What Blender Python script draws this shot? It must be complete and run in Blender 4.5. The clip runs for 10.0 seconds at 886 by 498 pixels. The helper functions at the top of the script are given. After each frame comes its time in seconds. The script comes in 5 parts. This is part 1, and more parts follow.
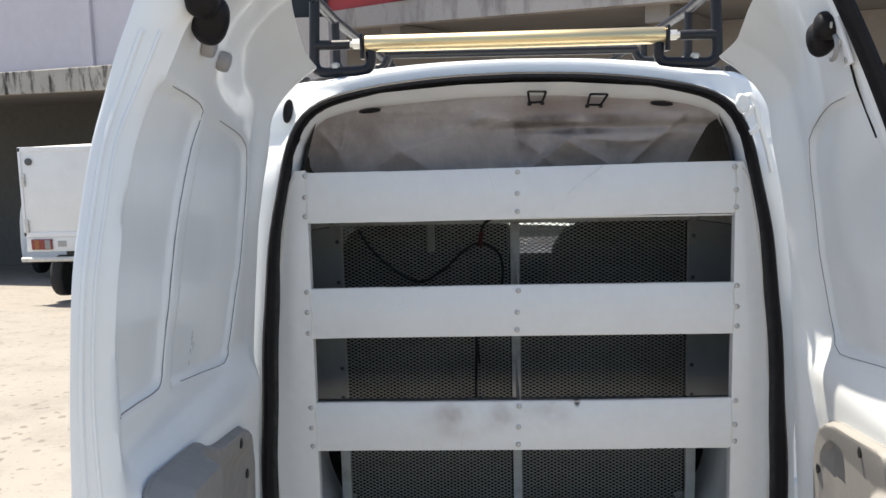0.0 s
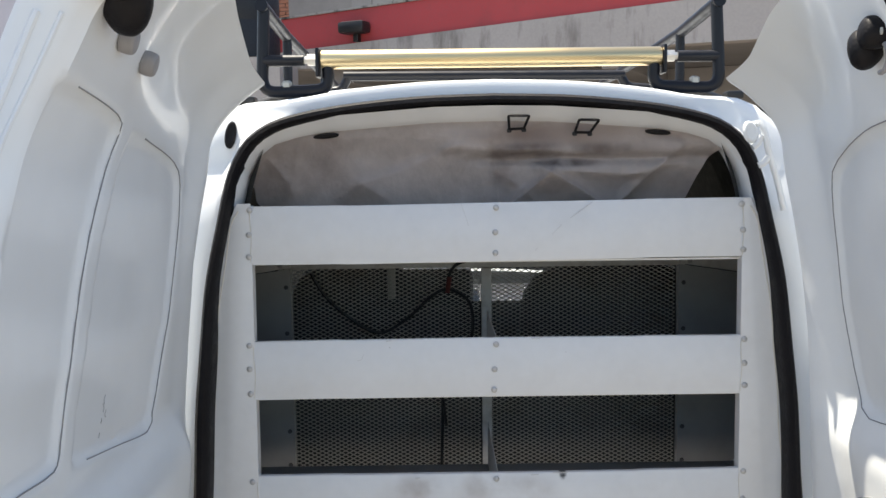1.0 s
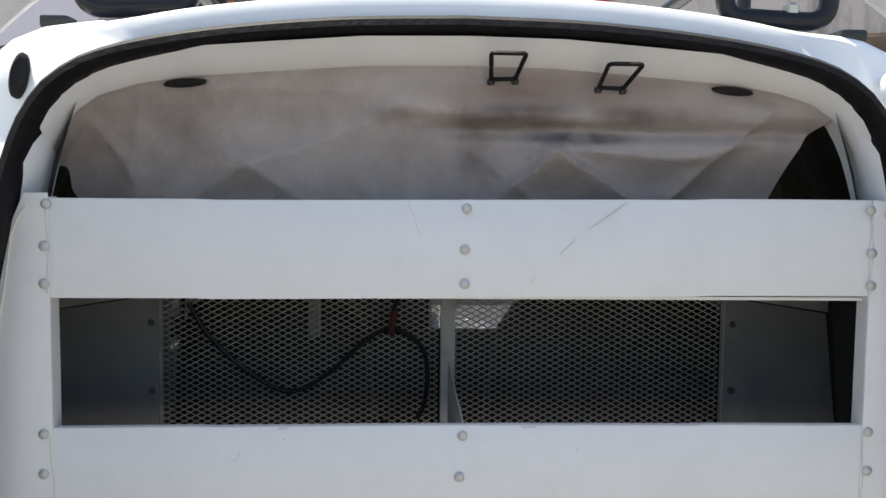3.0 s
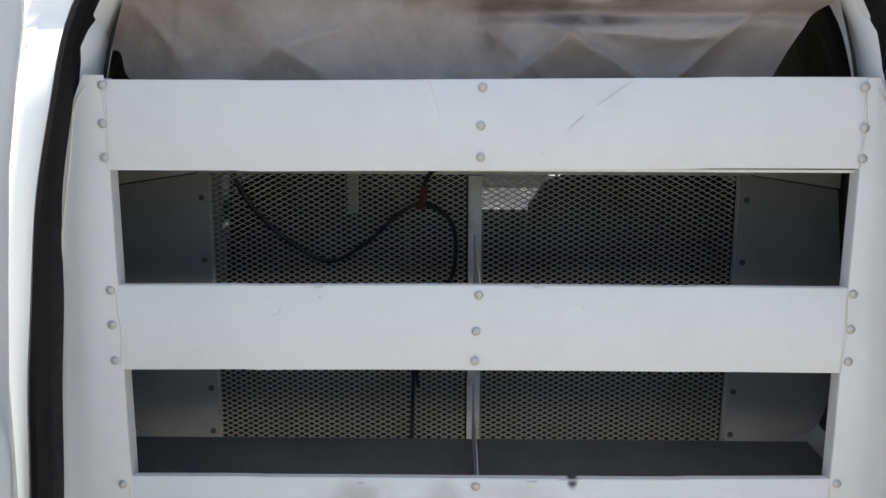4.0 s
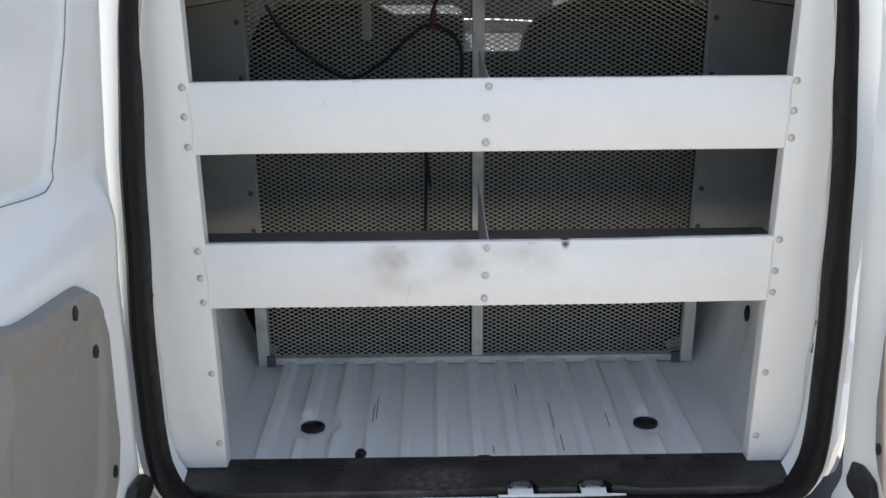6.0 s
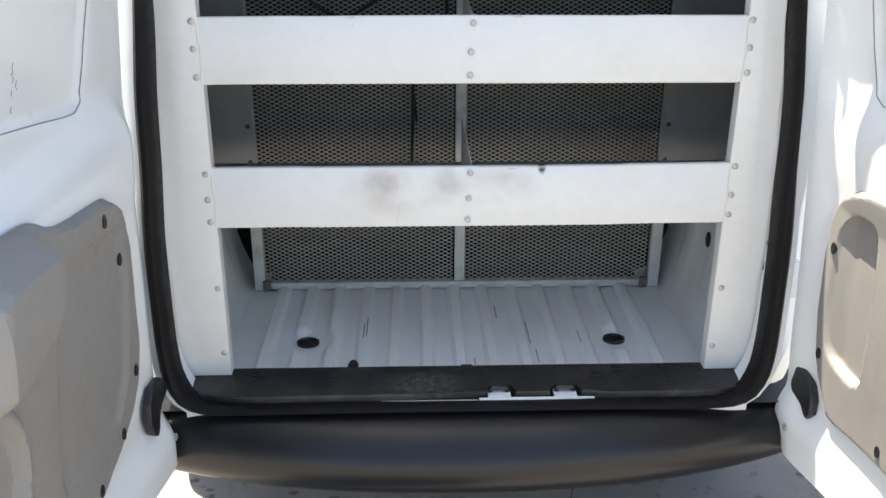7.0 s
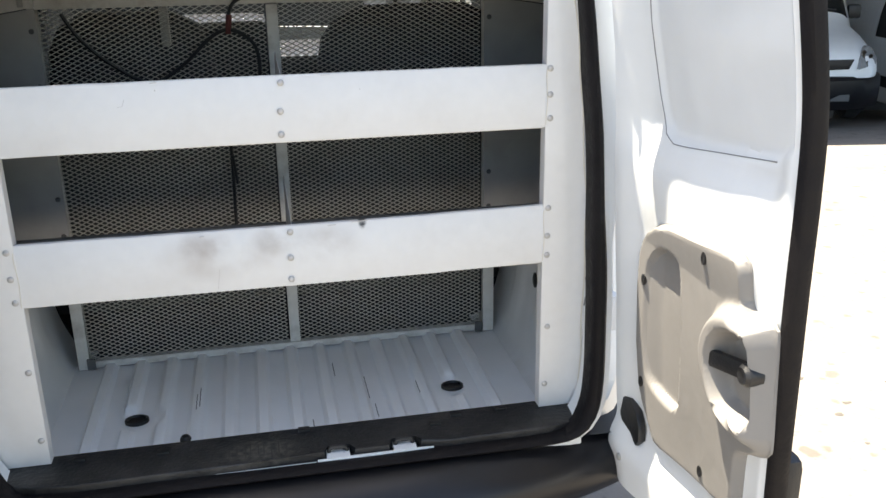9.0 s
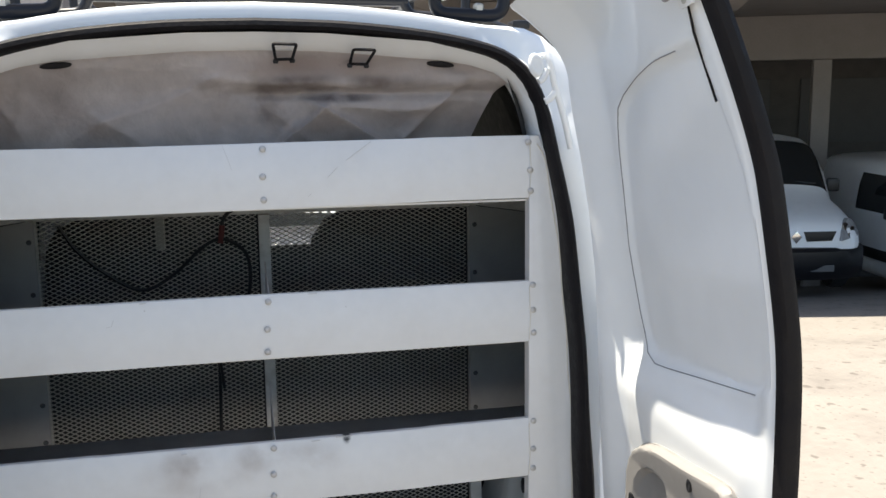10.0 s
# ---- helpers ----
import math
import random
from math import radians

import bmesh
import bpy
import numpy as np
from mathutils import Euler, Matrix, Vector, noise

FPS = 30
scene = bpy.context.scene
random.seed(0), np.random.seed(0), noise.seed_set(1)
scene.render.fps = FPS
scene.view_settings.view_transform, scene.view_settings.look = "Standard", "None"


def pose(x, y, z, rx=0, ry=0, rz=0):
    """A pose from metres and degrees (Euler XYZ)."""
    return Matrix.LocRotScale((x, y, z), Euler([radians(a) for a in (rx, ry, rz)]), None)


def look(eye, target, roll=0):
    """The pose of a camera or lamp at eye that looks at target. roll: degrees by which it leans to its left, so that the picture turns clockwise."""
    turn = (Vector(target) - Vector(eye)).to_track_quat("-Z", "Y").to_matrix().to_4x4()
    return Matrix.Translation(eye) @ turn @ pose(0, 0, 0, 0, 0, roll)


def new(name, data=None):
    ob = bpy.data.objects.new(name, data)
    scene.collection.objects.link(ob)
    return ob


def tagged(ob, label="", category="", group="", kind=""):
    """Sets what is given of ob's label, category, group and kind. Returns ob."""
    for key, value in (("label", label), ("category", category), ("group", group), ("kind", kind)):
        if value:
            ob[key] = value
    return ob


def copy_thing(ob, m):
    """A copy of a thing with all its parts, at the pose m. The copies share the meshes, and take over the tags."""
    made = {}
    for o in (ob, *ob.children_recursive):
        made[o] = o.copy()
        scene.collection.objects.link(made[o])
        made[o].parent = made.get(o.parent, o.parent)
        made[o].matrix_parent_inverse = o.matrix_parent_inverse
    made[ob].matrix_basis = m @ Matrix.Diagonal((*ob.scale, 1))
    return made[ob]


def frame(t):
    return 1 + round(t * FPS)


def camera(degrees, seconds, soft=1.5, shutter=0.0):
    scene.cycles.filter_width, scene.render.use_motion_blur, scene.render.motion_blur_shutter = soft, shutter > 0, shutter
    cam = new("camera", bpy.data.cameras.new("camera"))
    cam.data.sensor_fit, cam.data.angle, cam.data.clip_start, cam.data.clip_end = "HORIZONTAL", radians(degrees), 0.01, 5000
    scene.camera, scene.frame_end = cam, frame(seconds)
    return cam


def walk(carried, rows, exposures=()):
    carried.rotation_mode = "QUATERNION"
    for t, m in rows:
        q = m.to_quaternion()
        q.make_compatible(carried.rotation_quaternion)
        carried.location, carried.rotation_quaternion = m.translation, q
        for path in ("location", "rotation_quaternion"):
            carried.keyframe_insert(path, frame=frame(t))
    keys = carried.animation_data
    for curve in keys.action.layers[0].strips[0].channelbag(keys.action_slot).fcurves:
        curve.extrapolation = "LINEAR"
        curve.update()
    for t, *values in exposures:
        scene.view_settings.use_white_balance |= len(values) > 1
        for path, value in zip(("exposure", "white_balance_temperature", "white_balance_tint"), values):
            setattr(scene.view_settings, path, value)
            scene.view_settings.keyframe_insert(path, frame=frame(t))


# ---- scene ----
cam = camera(51.86, 10.0)
PATH = [
    (0, (-0.062, -2.127, 1.721), (-0.166, -0.155, 1.445), -1.4),
    (0.5, (-0.134, -2.045, 1.735), (-0.183, -0.065, 1.468), -1.6),
    (1, (-0.111, -1.844, 1.680), (-0.104, 0.149, 1.505), -0.7),
    (1.5, (-0.069, -1.573, 1.680), (-0.118, 0.423, 1.597), 0.2),
    (2, (-0.072, -1.264, 1.652), (-0.107, 0.733, 1.581), 0.3),
    (2.5, (-0.083, -1.078, 1.642), (0.033, 0.914, 1.559), 0.7),
    (4, (-0.035, -1.210, 1.633), (-0.055, 0.747, 1.231), 0.2),
    (4.5, (-0.021, -1.274, 1.634), (-0.069, 0.658, 1.131), 0.1),
    (5, (-0.016, -1.345, 1.619), (-0.088, 0.556, 1.011), -0.6),
    (5.5, (-0.016, -1.415, 1.605), (-0.128, 0.460, 0.934), -0.9),
    (5.7, (-0.063, -1.450, 1.574), (-0.107, 0.424, 0.918), -1.3),
    (7, (-0.108, -1.673, 1.575), (-0.046, 0.162, 0.812), 0.2),
    (7.5, (-0.101, -1.702, 1.575), (-0.027, 0.126, 0.793), -0.3),
    (8, (-0.074, -1.694, 1.543), (0.163, 0.108, 0.749), -0.2),
    (8.5, (-0.045, -1.677, 1.540), (0.284, 0.078, 0.686), -1.0),
    (9, (-0.045, -1.676, 1.575), (0.329, 0.155, 0.923), -0.8),
    (9.5, (-0.025, -1.674, 1.626), (0.348, 0.224, 1.170), -2.0),
    (10, (-0.026, -1.673, 1.681), (0.387, 0.254, 1.362), -0.7),
]
EXPO = (1.20, 1.33, 1.36, 1.70, 1.79, 2.15, 2.04, 1.38)
KELVIN = (7060, 7080, 7080, 7250, 7280, 7380, 7450, 7060)
TINT = 7
walk(cam, [(t, look(eye, target, roll)) for t, eye, target, roll in PATH],
     [(t, e, k, TINT) for t, e, k in zip((0.0, 1.5, 2.5, 4.5, 5.5, 7.5, 9.0, 10.0), EXPO, KELVIN)])

# ---- light ----
SUN = Vector((-0.250, 0.17, 0.953)).normalized()   # towards the sun
world = bpy.data.worlds.new("sky")
scene.world = world
world.use_nodes = True
wn = world.node_tree
sky = wn.nodes.new("ShaderNodeTexSky")
sky.sky_type = 'NISHITA'
sky.sun_disc = False
sky.sun_elevation = math.asin(SUN.z)
sky.sun_rotation = math.atan2(SUN.x, SUN.y)
sky.altitude = 1000
sky.dust_density = 3.0
wn.links.new(sky.outputs[0], wn.nodes["Background"].inputs[0])
wn.nodes["Background"].inputs[1].default_value = 0.112
sun = new("sun", bpy.data.lights.new("sun", 'SUN'))
sun.data.energy = 4.7
sun.data.angle = radians(0.53)
sun.data.color = (1.0, 0.95, 0.88)
sun.matrix_world = look((0, 0, 20), tuple(Vector((0, 0, 20)) - SUN))


# ---- materials ----
def mat(name, color, rough=0.5, metal=0.0, vary=0.08, scale=6.0, bump=0.0, bump_scale=60.0, dirt=None, dirt_scale=3.0,
        dirt_amount=0.0, coat=0.0, fine=40.0, rand=0.0, runs=1.0, gloss=0.2):
    """A surface with broad and fine variation of tone, a dirt colour in patches, and fine relief."""
    m = bpy.data.materials.new(name)
    m.use_nodes = True
    nt = m.node_tree
    n, l = nt.nodes, nt.links
    b = n["Principled BSDF"]
    b.inputs["Roughness"].default_value = rough
    b.inputs["Metallic"].default_value = metal
    b.inputs["Coat Weight"].default_value = coat
    b.inputs["Coat Roughness"].default_value = 0.08
    tc = n.new("ShaderNodeTexCoord")
    broad = n.new("ShaderNodeTexNoise")
    broad.inputs["Scale"].default_value = scale
    broad.inputs["Detail"].default_value = 5
    small = n.new("ShaderNodeTexNoise")
    small.inputs["Scale"].default_value = fine
    small.inputs["Detail"].default_value = 6
    for t in (broad, small):
        l.new(tc.outputs["Object"], t.inputs["Vector"])
    add = n.new("ShaderNodeMath")
    add.operation = 'ADD'
    l.new(broad.outputs["Fac"], add.inputs[0])
    l.new(small.outputs["Fac"], add.inputs[1])
    rng = n.new("ShaderNodeMapRange")
    rng.inputs["From Min"].default_value = 0.6
    rng.inputs["From Max"].default_value = 1.4
    rng.inputs["To Min"].default_value = 1 - vary
    rng.inputs["To Max"].default_value = 1 + vary
    l.new(add.outputs[0], rng.inputs["Value"])
    last = rng.outputs[0]
    if rand:
        oi = n.new("ShaderNodeObjectInfo")
        r2 = n.new("ShaderNodeMapRange")
        r2.inputs["To Min"].default_value = 1 - rand
        r2.inputs["To Max"].default_value = 1 + rand
        l.new(oi.outputs["Random"], r2.inputs["Value"])
        mu = n.new("ShaderNodeMath")
        mu.operation = 'MULTIPLY'
        l.new(last, mu.inputs[0])
        l.new(r2.outputs[0], mu.inputs[1])
        last = mu.outputs[0]
    mul = n.new("ShaderNodeVectorMath")
    mul.operation = 'SCALE'
    mul.inputs[0].default_value = color
    l.new(last, mul.inputs["Scale"])
    out = mul.outputs[0]
    if dirt:
        dn = n.new("ShaderNodeTexNoise")
        dn.inputs["Scale"].default_value = dirt_scale
        dn.inputs["Detail"].default_value = 8
        dn.inputs["Roughness"].default_value = 0.65
        mp = n.new("ShaderNodeMapping")
        mp.inputs["Scale"].default_value = (1, 1, runs)
        l.new(tc.outputs["Object"], mp.inputs["Vector"])
        l.new(mp.outputs[0], dn.inputs["Vector"])
        dr = n.new("ShaderNodeMapRange")
        dr.inputs["From Min"].default_value = 0.5
        dr.inputs["From Max"].default_value = 0.75
        dr.inputs["To Max"].default_value = dirt_amount
        l.new(dn.outputs["Fac"], dr.inputs["Value"])
        mix = n.new("ShaderNodeMix")
        mix.data_type = 'RGBA'
        l.new(dr.outputs[0], mix.inputs["Factor"])
        l.new(out, mix.inputs["A"])
        mix.inputs["B"].default_value = (*dirt, 1)
        out = mix.outputs["Result"]
    l.new(out, b.inputs["Base Color"])
    rr = n.new("ShaderNodeMapRange")
    rr.inputs["From Min"].default_value = 0.3
    rr.inputs["From Max"].default_value = 0.7
    rr.inputs["To Min"].default_value = max(0.02, rough * (1 - gloss))
    rr.inputs["To Max"].default_value = min(1.0, rough * (1 + gloss))
    l.new(small.outputs["Fac"], rr.inputs["Value"])
    l.new(rr.outputs[0], b.inputs["Roughness"])
    if bump:
        bn = n.new("ShaderNodeTexNoise")
        bn.inputs["Scale"].default_value = bump_scale
        bn.inputs["Detail"].default_value = 6
        l.new(tc.outputs["Object"], bn.inputs["Vector"])
        bp = n.new("ShaderNodeBump")
        bp.inputs["Strength"].default_value = bump
        bp.inputs["Distance"].default_value = 0.01
        l.new(bn.outputs["Fac"], bp.inputs["Height"])
        l.new(bp.outputs[0], b.inputs["Normal"])
    return m


def spot(m, centre, radii, color, amount, scale=14.0):
    """A worn, dirty or shade-darkened patch of its own shape on a material: an ellipse in object space, broken up by
    noise.
    """
    nt = m.node_tree
    n, l = nt.nodes, nt.links
    b = n["Principled BSDF"]
    src = b.inputs["Base Color"].links[0].from_socket
    tc = n.new("ShaderNodeTexCoord")
    mp = n.new("ShaderNodeMapping")
    mp.vector_type = 'TEXTURE'
    mp.inputs["Location"].default_value = centre
    mp.inputs["Scale"].default_value = radii
    l.new(tc.outputs["Object"], mp.inputs["Vector"])
    ln = n.new("ShaderNodeVectorMath")
    ln.operation = 'LENGTH'
    l.new(mp.outputs[0], ln.inputs[0])
    fall = n.new("ShaderNodeMapRange")
    fall.interpolation_type = 'SMOOTHSTEP'
    fall.inputs["From Min"].default_value = 0.35
    fall.inputs["From Max"].default_value = 1.0
    fall.inputs["To Min"].default_value = 1
    fall.inputs["To Max"].default_value = 0
    l.new(ln.outputs["Value"], fall.inputs["Value"])
    nz = n.new("ShaderNodeTexNoise")
    nz.inputs["Scale"].default_value = scale
    nz.inputs["Detail"].default_value = 7
    l.new(tc.outputs["Object"], nz.inputs["Vector"])
    nr = n.new("ShaderNodeMapRange")
    nr.inputs["From Min"].default_value = 0.35
    nr.inputs["From Max"].default_value = 0.7
    nr.inputs["To Max"].default_value = amount
    l.new(nz.outputs["Fac"], nr.inputs["Value"])
    mu = n.new("ShaderNodeMath")
    mu.operation = 'MULTIPLY'
    l.new(fall.outputs[0], mu.inputs[0])
    l.new(nr.outputs[0], mu.inputs[1])
    mix = n.new("ShaderNodeMix")
    mix.data_type = 'RGBA'
    l.new(mu.outputs[0], mix.inputs["Factor"])
    l.new(src, mix.inputs["A"])
    mix.inputs["B"].default_value = (*color, 1)
    l.new(mix.outputs["Result"], b.inputs["Base Color"])
    return m


def glass(name, tint=(0.9, 0.95, 0.93), rough=0.02):
    m = bpy.data.materials.new(name)
    m.use_nodes = True
    b = m.node_tree.nodes["Principled BSDF"]
    b.inputs["Base Color"].default_value = (*tint, 1)
    b.inputs["Roughness"].default_value = rough
    b.inputs["Transmission Weight"].default_value = 1.0
    b.inputs["IOR"].default_value = 1.05
    return m


WHITE = mat("white_body_paint", (0.76, 0.78, 0.79), 0.32, vary=0.025, coat=0.35, fine=12, gloss=0.04)
INNER = mat("white_inner_paint", (0.74, 0.745, 0.745), 0.45, vary=0.06, fine=15, dirt=(0.45, 0.43, 0.40), dirt_scale=3, dirt_amount=0.25)
SHELF = mat("white_sheet_metal_paint", (0.70, 0.70, 0.695), 0.42, vary=0.035, dirt=(0.42, 0.38, 0.34), dirt_scale=7, dirt_amount=0.12)
PLANK_LOW = mat("stained_sheet_metal_paint", (0.70, 0.70, 0.695), 0.42, vary=0.04, dirt=(0.42, 0.38, 0.34), dirt_scale=7, dirt_amount=0.14)
RUBBER = mat("black_rubber", (0.008, 0.007, 0.008), 0.55, vary=0.2, bump=0.15, bump_scale=150)
PLASTIC = mat("black_plastic", (0.012, 0.012, 0.013), 0.42, vary=0.2, bump=0.12, bump_scale=250)
BUMPER = mat("dark_bumper_plastic", (0.009, 0.009, 0.011), 0.33, vary=0.2, dirt=(0.022, 0.019, 0.017), dirt_scale=2, dirt_amount=0.3, gloss=0.06)
SILL = mat("sill_plastic", (0.013, 0.013, 0.014), 0.5, vary=0.3, dirt=(0.08, 0.075, 0.07), dirt_scale=9, dirt_amount=0.5, bump=0.3, bump_scale=120)
TRIM = mat("beige_trim_plastic", (0.235, 0.224, 0.213), 0.6, vary=0.04, bump=0.03, bump_scale=500)
GALV = mat("galvanised_steel", (0.44, 0.435, 0.40), 0.5, metal=0.35, vary=0.15, dirt=(0.2, 0.17, 0.12), dirt_scale=12, dirt_amount=0.5)
GREYSHEET = mat("grey_sheet_metal", (0.36, 0.355, 0.345), 0.5, metal=0.2, vary=0.08, dirt=(0.16, 0.15, 0.14), dirt_scale=5, dirt_amount=0.5)
RAIL = mat("grey_steel_rail", (0.58, 0.57, 0.54), 0.5, vary=0.1, dirt=(0.2, 0.16, 0.13), dirt_scale=14, dirt_amount=0.6)
RIVET = mat("rivet_aluminium", (0.50, 0.49, 0.48), 0.5, metal=0.45, vary=0.1)
FLOORP = mat("scuffed_floor_paint", (0.85, 0.86, 0.87), 0.3, vary=0.05, scale=3, fine=9, gloss=0.08)
RUBBER.node_tree.nodes["Principled BSDF"].inputs["Specular IOR Level"].default_value = 0.2
CLOTH = mat("stained_canvas", (0.66, 0.60, 0.575), 0.9, vary=0.13, scale=4, dirt=(0.30, 0.23, 0.20), dirt_scale=5.5, dirt_amount=0.5, bump=0.2, bump_scale=90)
TUBE = mat("navy_black_tube_paint", (0.007, 0.008, 0.012), 0.4, vary=0.2)
GOLD = mat("yellow_zinc_plated_roller", (0.66, 0.52, 0.30), 0.34, metal=0.9, vary=0.03, fine=4)
BUMPER.node_tree.nodes["Principled BSDF"].inputs["Specular IOR Level"].default_value = 0.4
TUBE.node_tree.nodes["Principled BSDF"].inputs["Specular IOR Level"].default_value = 0.3
BOLT = mat("zinc_bolt", (0.65, 0.63, 0.58), 0.35, metal=0.9, vary=0.1)
CABLE = mat("black_cable", (0.012, 0.012, 0.013), 0.5)
REDTAPE = mat("red_tape", (0.10, 0.022, 0.02), 0.6)
SEATCLOTH = mat("dark_seat_cloth", (0.03, 0.03, 0.032), 0.9, vary=0.2)
LINING_SHADE = mat("dark_lining_and_shade", (0.05, 0.049, 0.047), 0.85, vary=0.2)
DUSTY = mat("dusty_dark_plastic", (0.045, 0.04, 0.037), 0.6, vary=0.2, dirt=(0.13, 0.11, 0.09), dirt_scale=20, dirt_amount=0.6)
GREYPLUG = mat("grey_rubber_plug", (0.28, 0.27, 0.27), 0.6)
GLASS = glass("window_glass")
DARKGLASS = mat("dark_window_glass", (0.015, 0.018, 0.02), 0.06, vary=0.1)
CHROME = mat("chrome", (0.75, 0.75, 0.76), 0.15, metal=1.0, vary=0.03)
LAMPGLASS = mat("clear_lamp_lens", (0.22, 0.23, 0.24), 0.12, vary=0.35, fine=25, coat=0.8)
REDLENS = mat("red_lamp_lens", (0.22, 0.022, 0.02), 0.3, coat=0.3)
AMBER = mat("amber_lamp_lens", (0.28, 0.09, 0.025), 0.3, coat=0.3)
TYRE = mat("tyre_rubber", (0.02, 0.02, 0.021), 0.8, vary=0.2)
RIM = mat("painted_rim", (0.35, 0.35, 0.36), 0.4, metal=0.4)
GROUND = mat("yard_concrete", (0.222, 0.202, 0.180), 0.85, vary=0.14, scale=1.2, fine=25, dirt=(0.145, 0.130, 0.117), dirt_scale=2.2, dirt_amount=0.75, bump=0.35, bump_scale=35)
STAINED = mat("stained_concrete", (0.33, 0.31, 0.28), 0.85, vary=0.15, scale=2, dirt=(0.03, 0.027, 0.025), dirt_scale=6.5, dirt_amount=1.7, bump=0.3, bump_scale=20, runs=.3)
PLASTER = mat("weathered_beige_plaster", (0.40, 0.365, 0.345), 0.85, vary=0.12, scale=1.5, dirt=(0.08, 0.07, 0.06), dirt_scale=4.0, dirt_amount=1.0, runs=.22, bump=0.2, bump_scale=25)
LILAC = mat("pale_wall_paint", (0.50, 0.48, 0.53), 0.8, vary=0.05, dirt=(0.4, 0.38, 0.38), dirt_scale=1.2, dirt_amount=0.35)
RED = mat("red_wall_paint", (0.42, 0.055, 0.06), 0.7, vary=0.12, scale=1.5, dirt=(0.22, 0.05, 0.05), dirt_scale=2, dirt_amount=0.5)
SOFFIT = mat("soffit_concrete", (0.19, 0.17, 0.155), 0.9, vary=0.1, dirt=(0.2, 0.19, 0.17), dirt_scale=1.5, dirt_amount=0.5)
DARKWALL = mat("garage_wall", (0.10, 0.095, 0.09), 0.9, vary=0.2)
BLOCK = mat("grey_block", (0.30, 0.29, 0.28), 0.9, vary=0.12, rand=0.12, bump=0.3, bump_scale=40)
MORTAR = mat("mortar", (0.24, 0.23, 0.22), 0.95, vary=0.1)
BRICK = mat("orange_brick", (0.46, 0.20, 0.12), 0.9, vary=0.15, rand=0.15, bump=0.3, bump_scale=40)
TANK = mat("black_water_tank", (0.008, 0.009, 0.013), 0.5, vary=0.15)
TANKTOP = mat("weathered_tank_top", (0.35, 0.35, 0.36), 0.5, vary=0.2)
SIGNWHITE = mat("white_sign", (0.75, 0.75, 0.76), 0.5, vary=0.04)
SIGNBLUE = mat("blue_sign_paint", (0.05, 0.16, 0.42), 0.5)
YELLOW = mat("yellow_steel", (0.55, 0.38, 0.05), 0.5)
BOXWHITE = mat("white_box_panel", (0.74, 0.74, 0.73), 0.4, vary=0.04, dirt=(0.5, 0.47, 0.43), dirt_scale=2, dirt_amount=0.2)
CREAM = mat("cream_sealant", (0.64, 0.61, 0.54), 0.6)
SHELFTOP = mat("dark_shelf_top", (0.30, 0.30, 0.305), 0.7, vary=0.2)
SCRATCH = mat("bare_scratch", (0.53, 0.52, 0.51), 0.6)
SCUFF = mat("scuffed_black_plastic", (0.045, 0.042, 0.038), 0.7, vary=0.3)
PIT = mat("pitted_concrete", (0.10, 0.09, 0.08), 0.9, vary=0.3)
LINEGREY = mat("grey_groove_shade_and_scuff", (0.24, 0.24, 0.25), 0.7, vary=0.1)
CONCRETE = mat("pale_grey_concrete", (0.24, 0.222, 0.212), 0.9, vary=0.12, scale=1.5, dirt=(0.2, 0.18, 0.16), dirt_scale=2.0, dirt_amount=0.6, bump=0.15, bump_scale=25)
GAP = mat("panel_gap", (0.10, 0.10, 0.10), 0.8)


def pitted(m, scale, low, high, color, amount):
    """Rounded dark pits and blots of uneven size scattered over a material."""
    nt = m.node_tree
    n, l = nt.nodes, nt.links
    b = n["Principled BSDF"]
    src = b.inputs["Base Color"].links[0].from_socket
    tc = n.new("ShaderNodeTexCoord")
    nz = n.new("ShaderNodeTexNoise")
    nz.inputs["Scale"].default_value = scale * 2.2
    nz.inputs["Detail"].default_value = 3
    l.new(tc.outputs["Object"], nz.inputs["Vector"])
    mv = n.new("ShaderNodeVectorMath")
    mv.operation = 'MULTIPLY_ADD'
    mv.inputs[1].default_value = (.55 / scale, .55 / scale, 0)
    l.new(nz.outputs["Color"], mv.inputs[0])
    l.new(tc.outputs["Object"], mv.inputs[2])
    vo = n.new("ShaderNodeTexVoronoi")
    vo.inputs["Scale"].default_value = scale
    l.new(mv.outputs[0], vo.inputs["Vector"])
    size = n.new("ShaderNodeTexNoise")
    size.inputs["Scale"].default_value = scale * .8
    l.new(tc.outputs["Object"], size.inputs["Vector"])
    sub = n.new("ShaderNodeMath")
    sub.operation = 'MULTIPLY_ADD'
    sub.inputs[1].default_value = -.55
    l.new(size.outputs["Fac"], sub.inputs[0])
    l.new(vo.outputs["Distance"], sub.inputs[2])
    mr = n.new("ShaderNodeMapRange")
    mr.interpolation_type = 'SMOOTHSTEP'
    mr.inputs["From Min"].default_value = low
    mr.inputs["From Max"].default_value = high
    mr.inputs["To Min"].default_value = amount
    mr.inputs["To Max"].default_value = 0
    l.new(sub.outputs[0], mr.inputs["Value"])
    mix = n.new("ShaderNodeMix")
    mix.data_type = 'RGBA'
    l.new(mr.outputs[0], mix.inputs["Factor"])
    l.new(src, mix.inputs["A"])
    mix.inputs["B"].default_value = (*color, 1)
    l.new(mix.outputs["Result"], b.inputs["Base Color"])
    return m


pitted(GROUND, 9.0, -.16, -.04, (0.105, 0.092, 0.08), .75)
pitted(GROUND, 21.0, -.17, -.06, (0.12, 0.105, 0.092), .5)
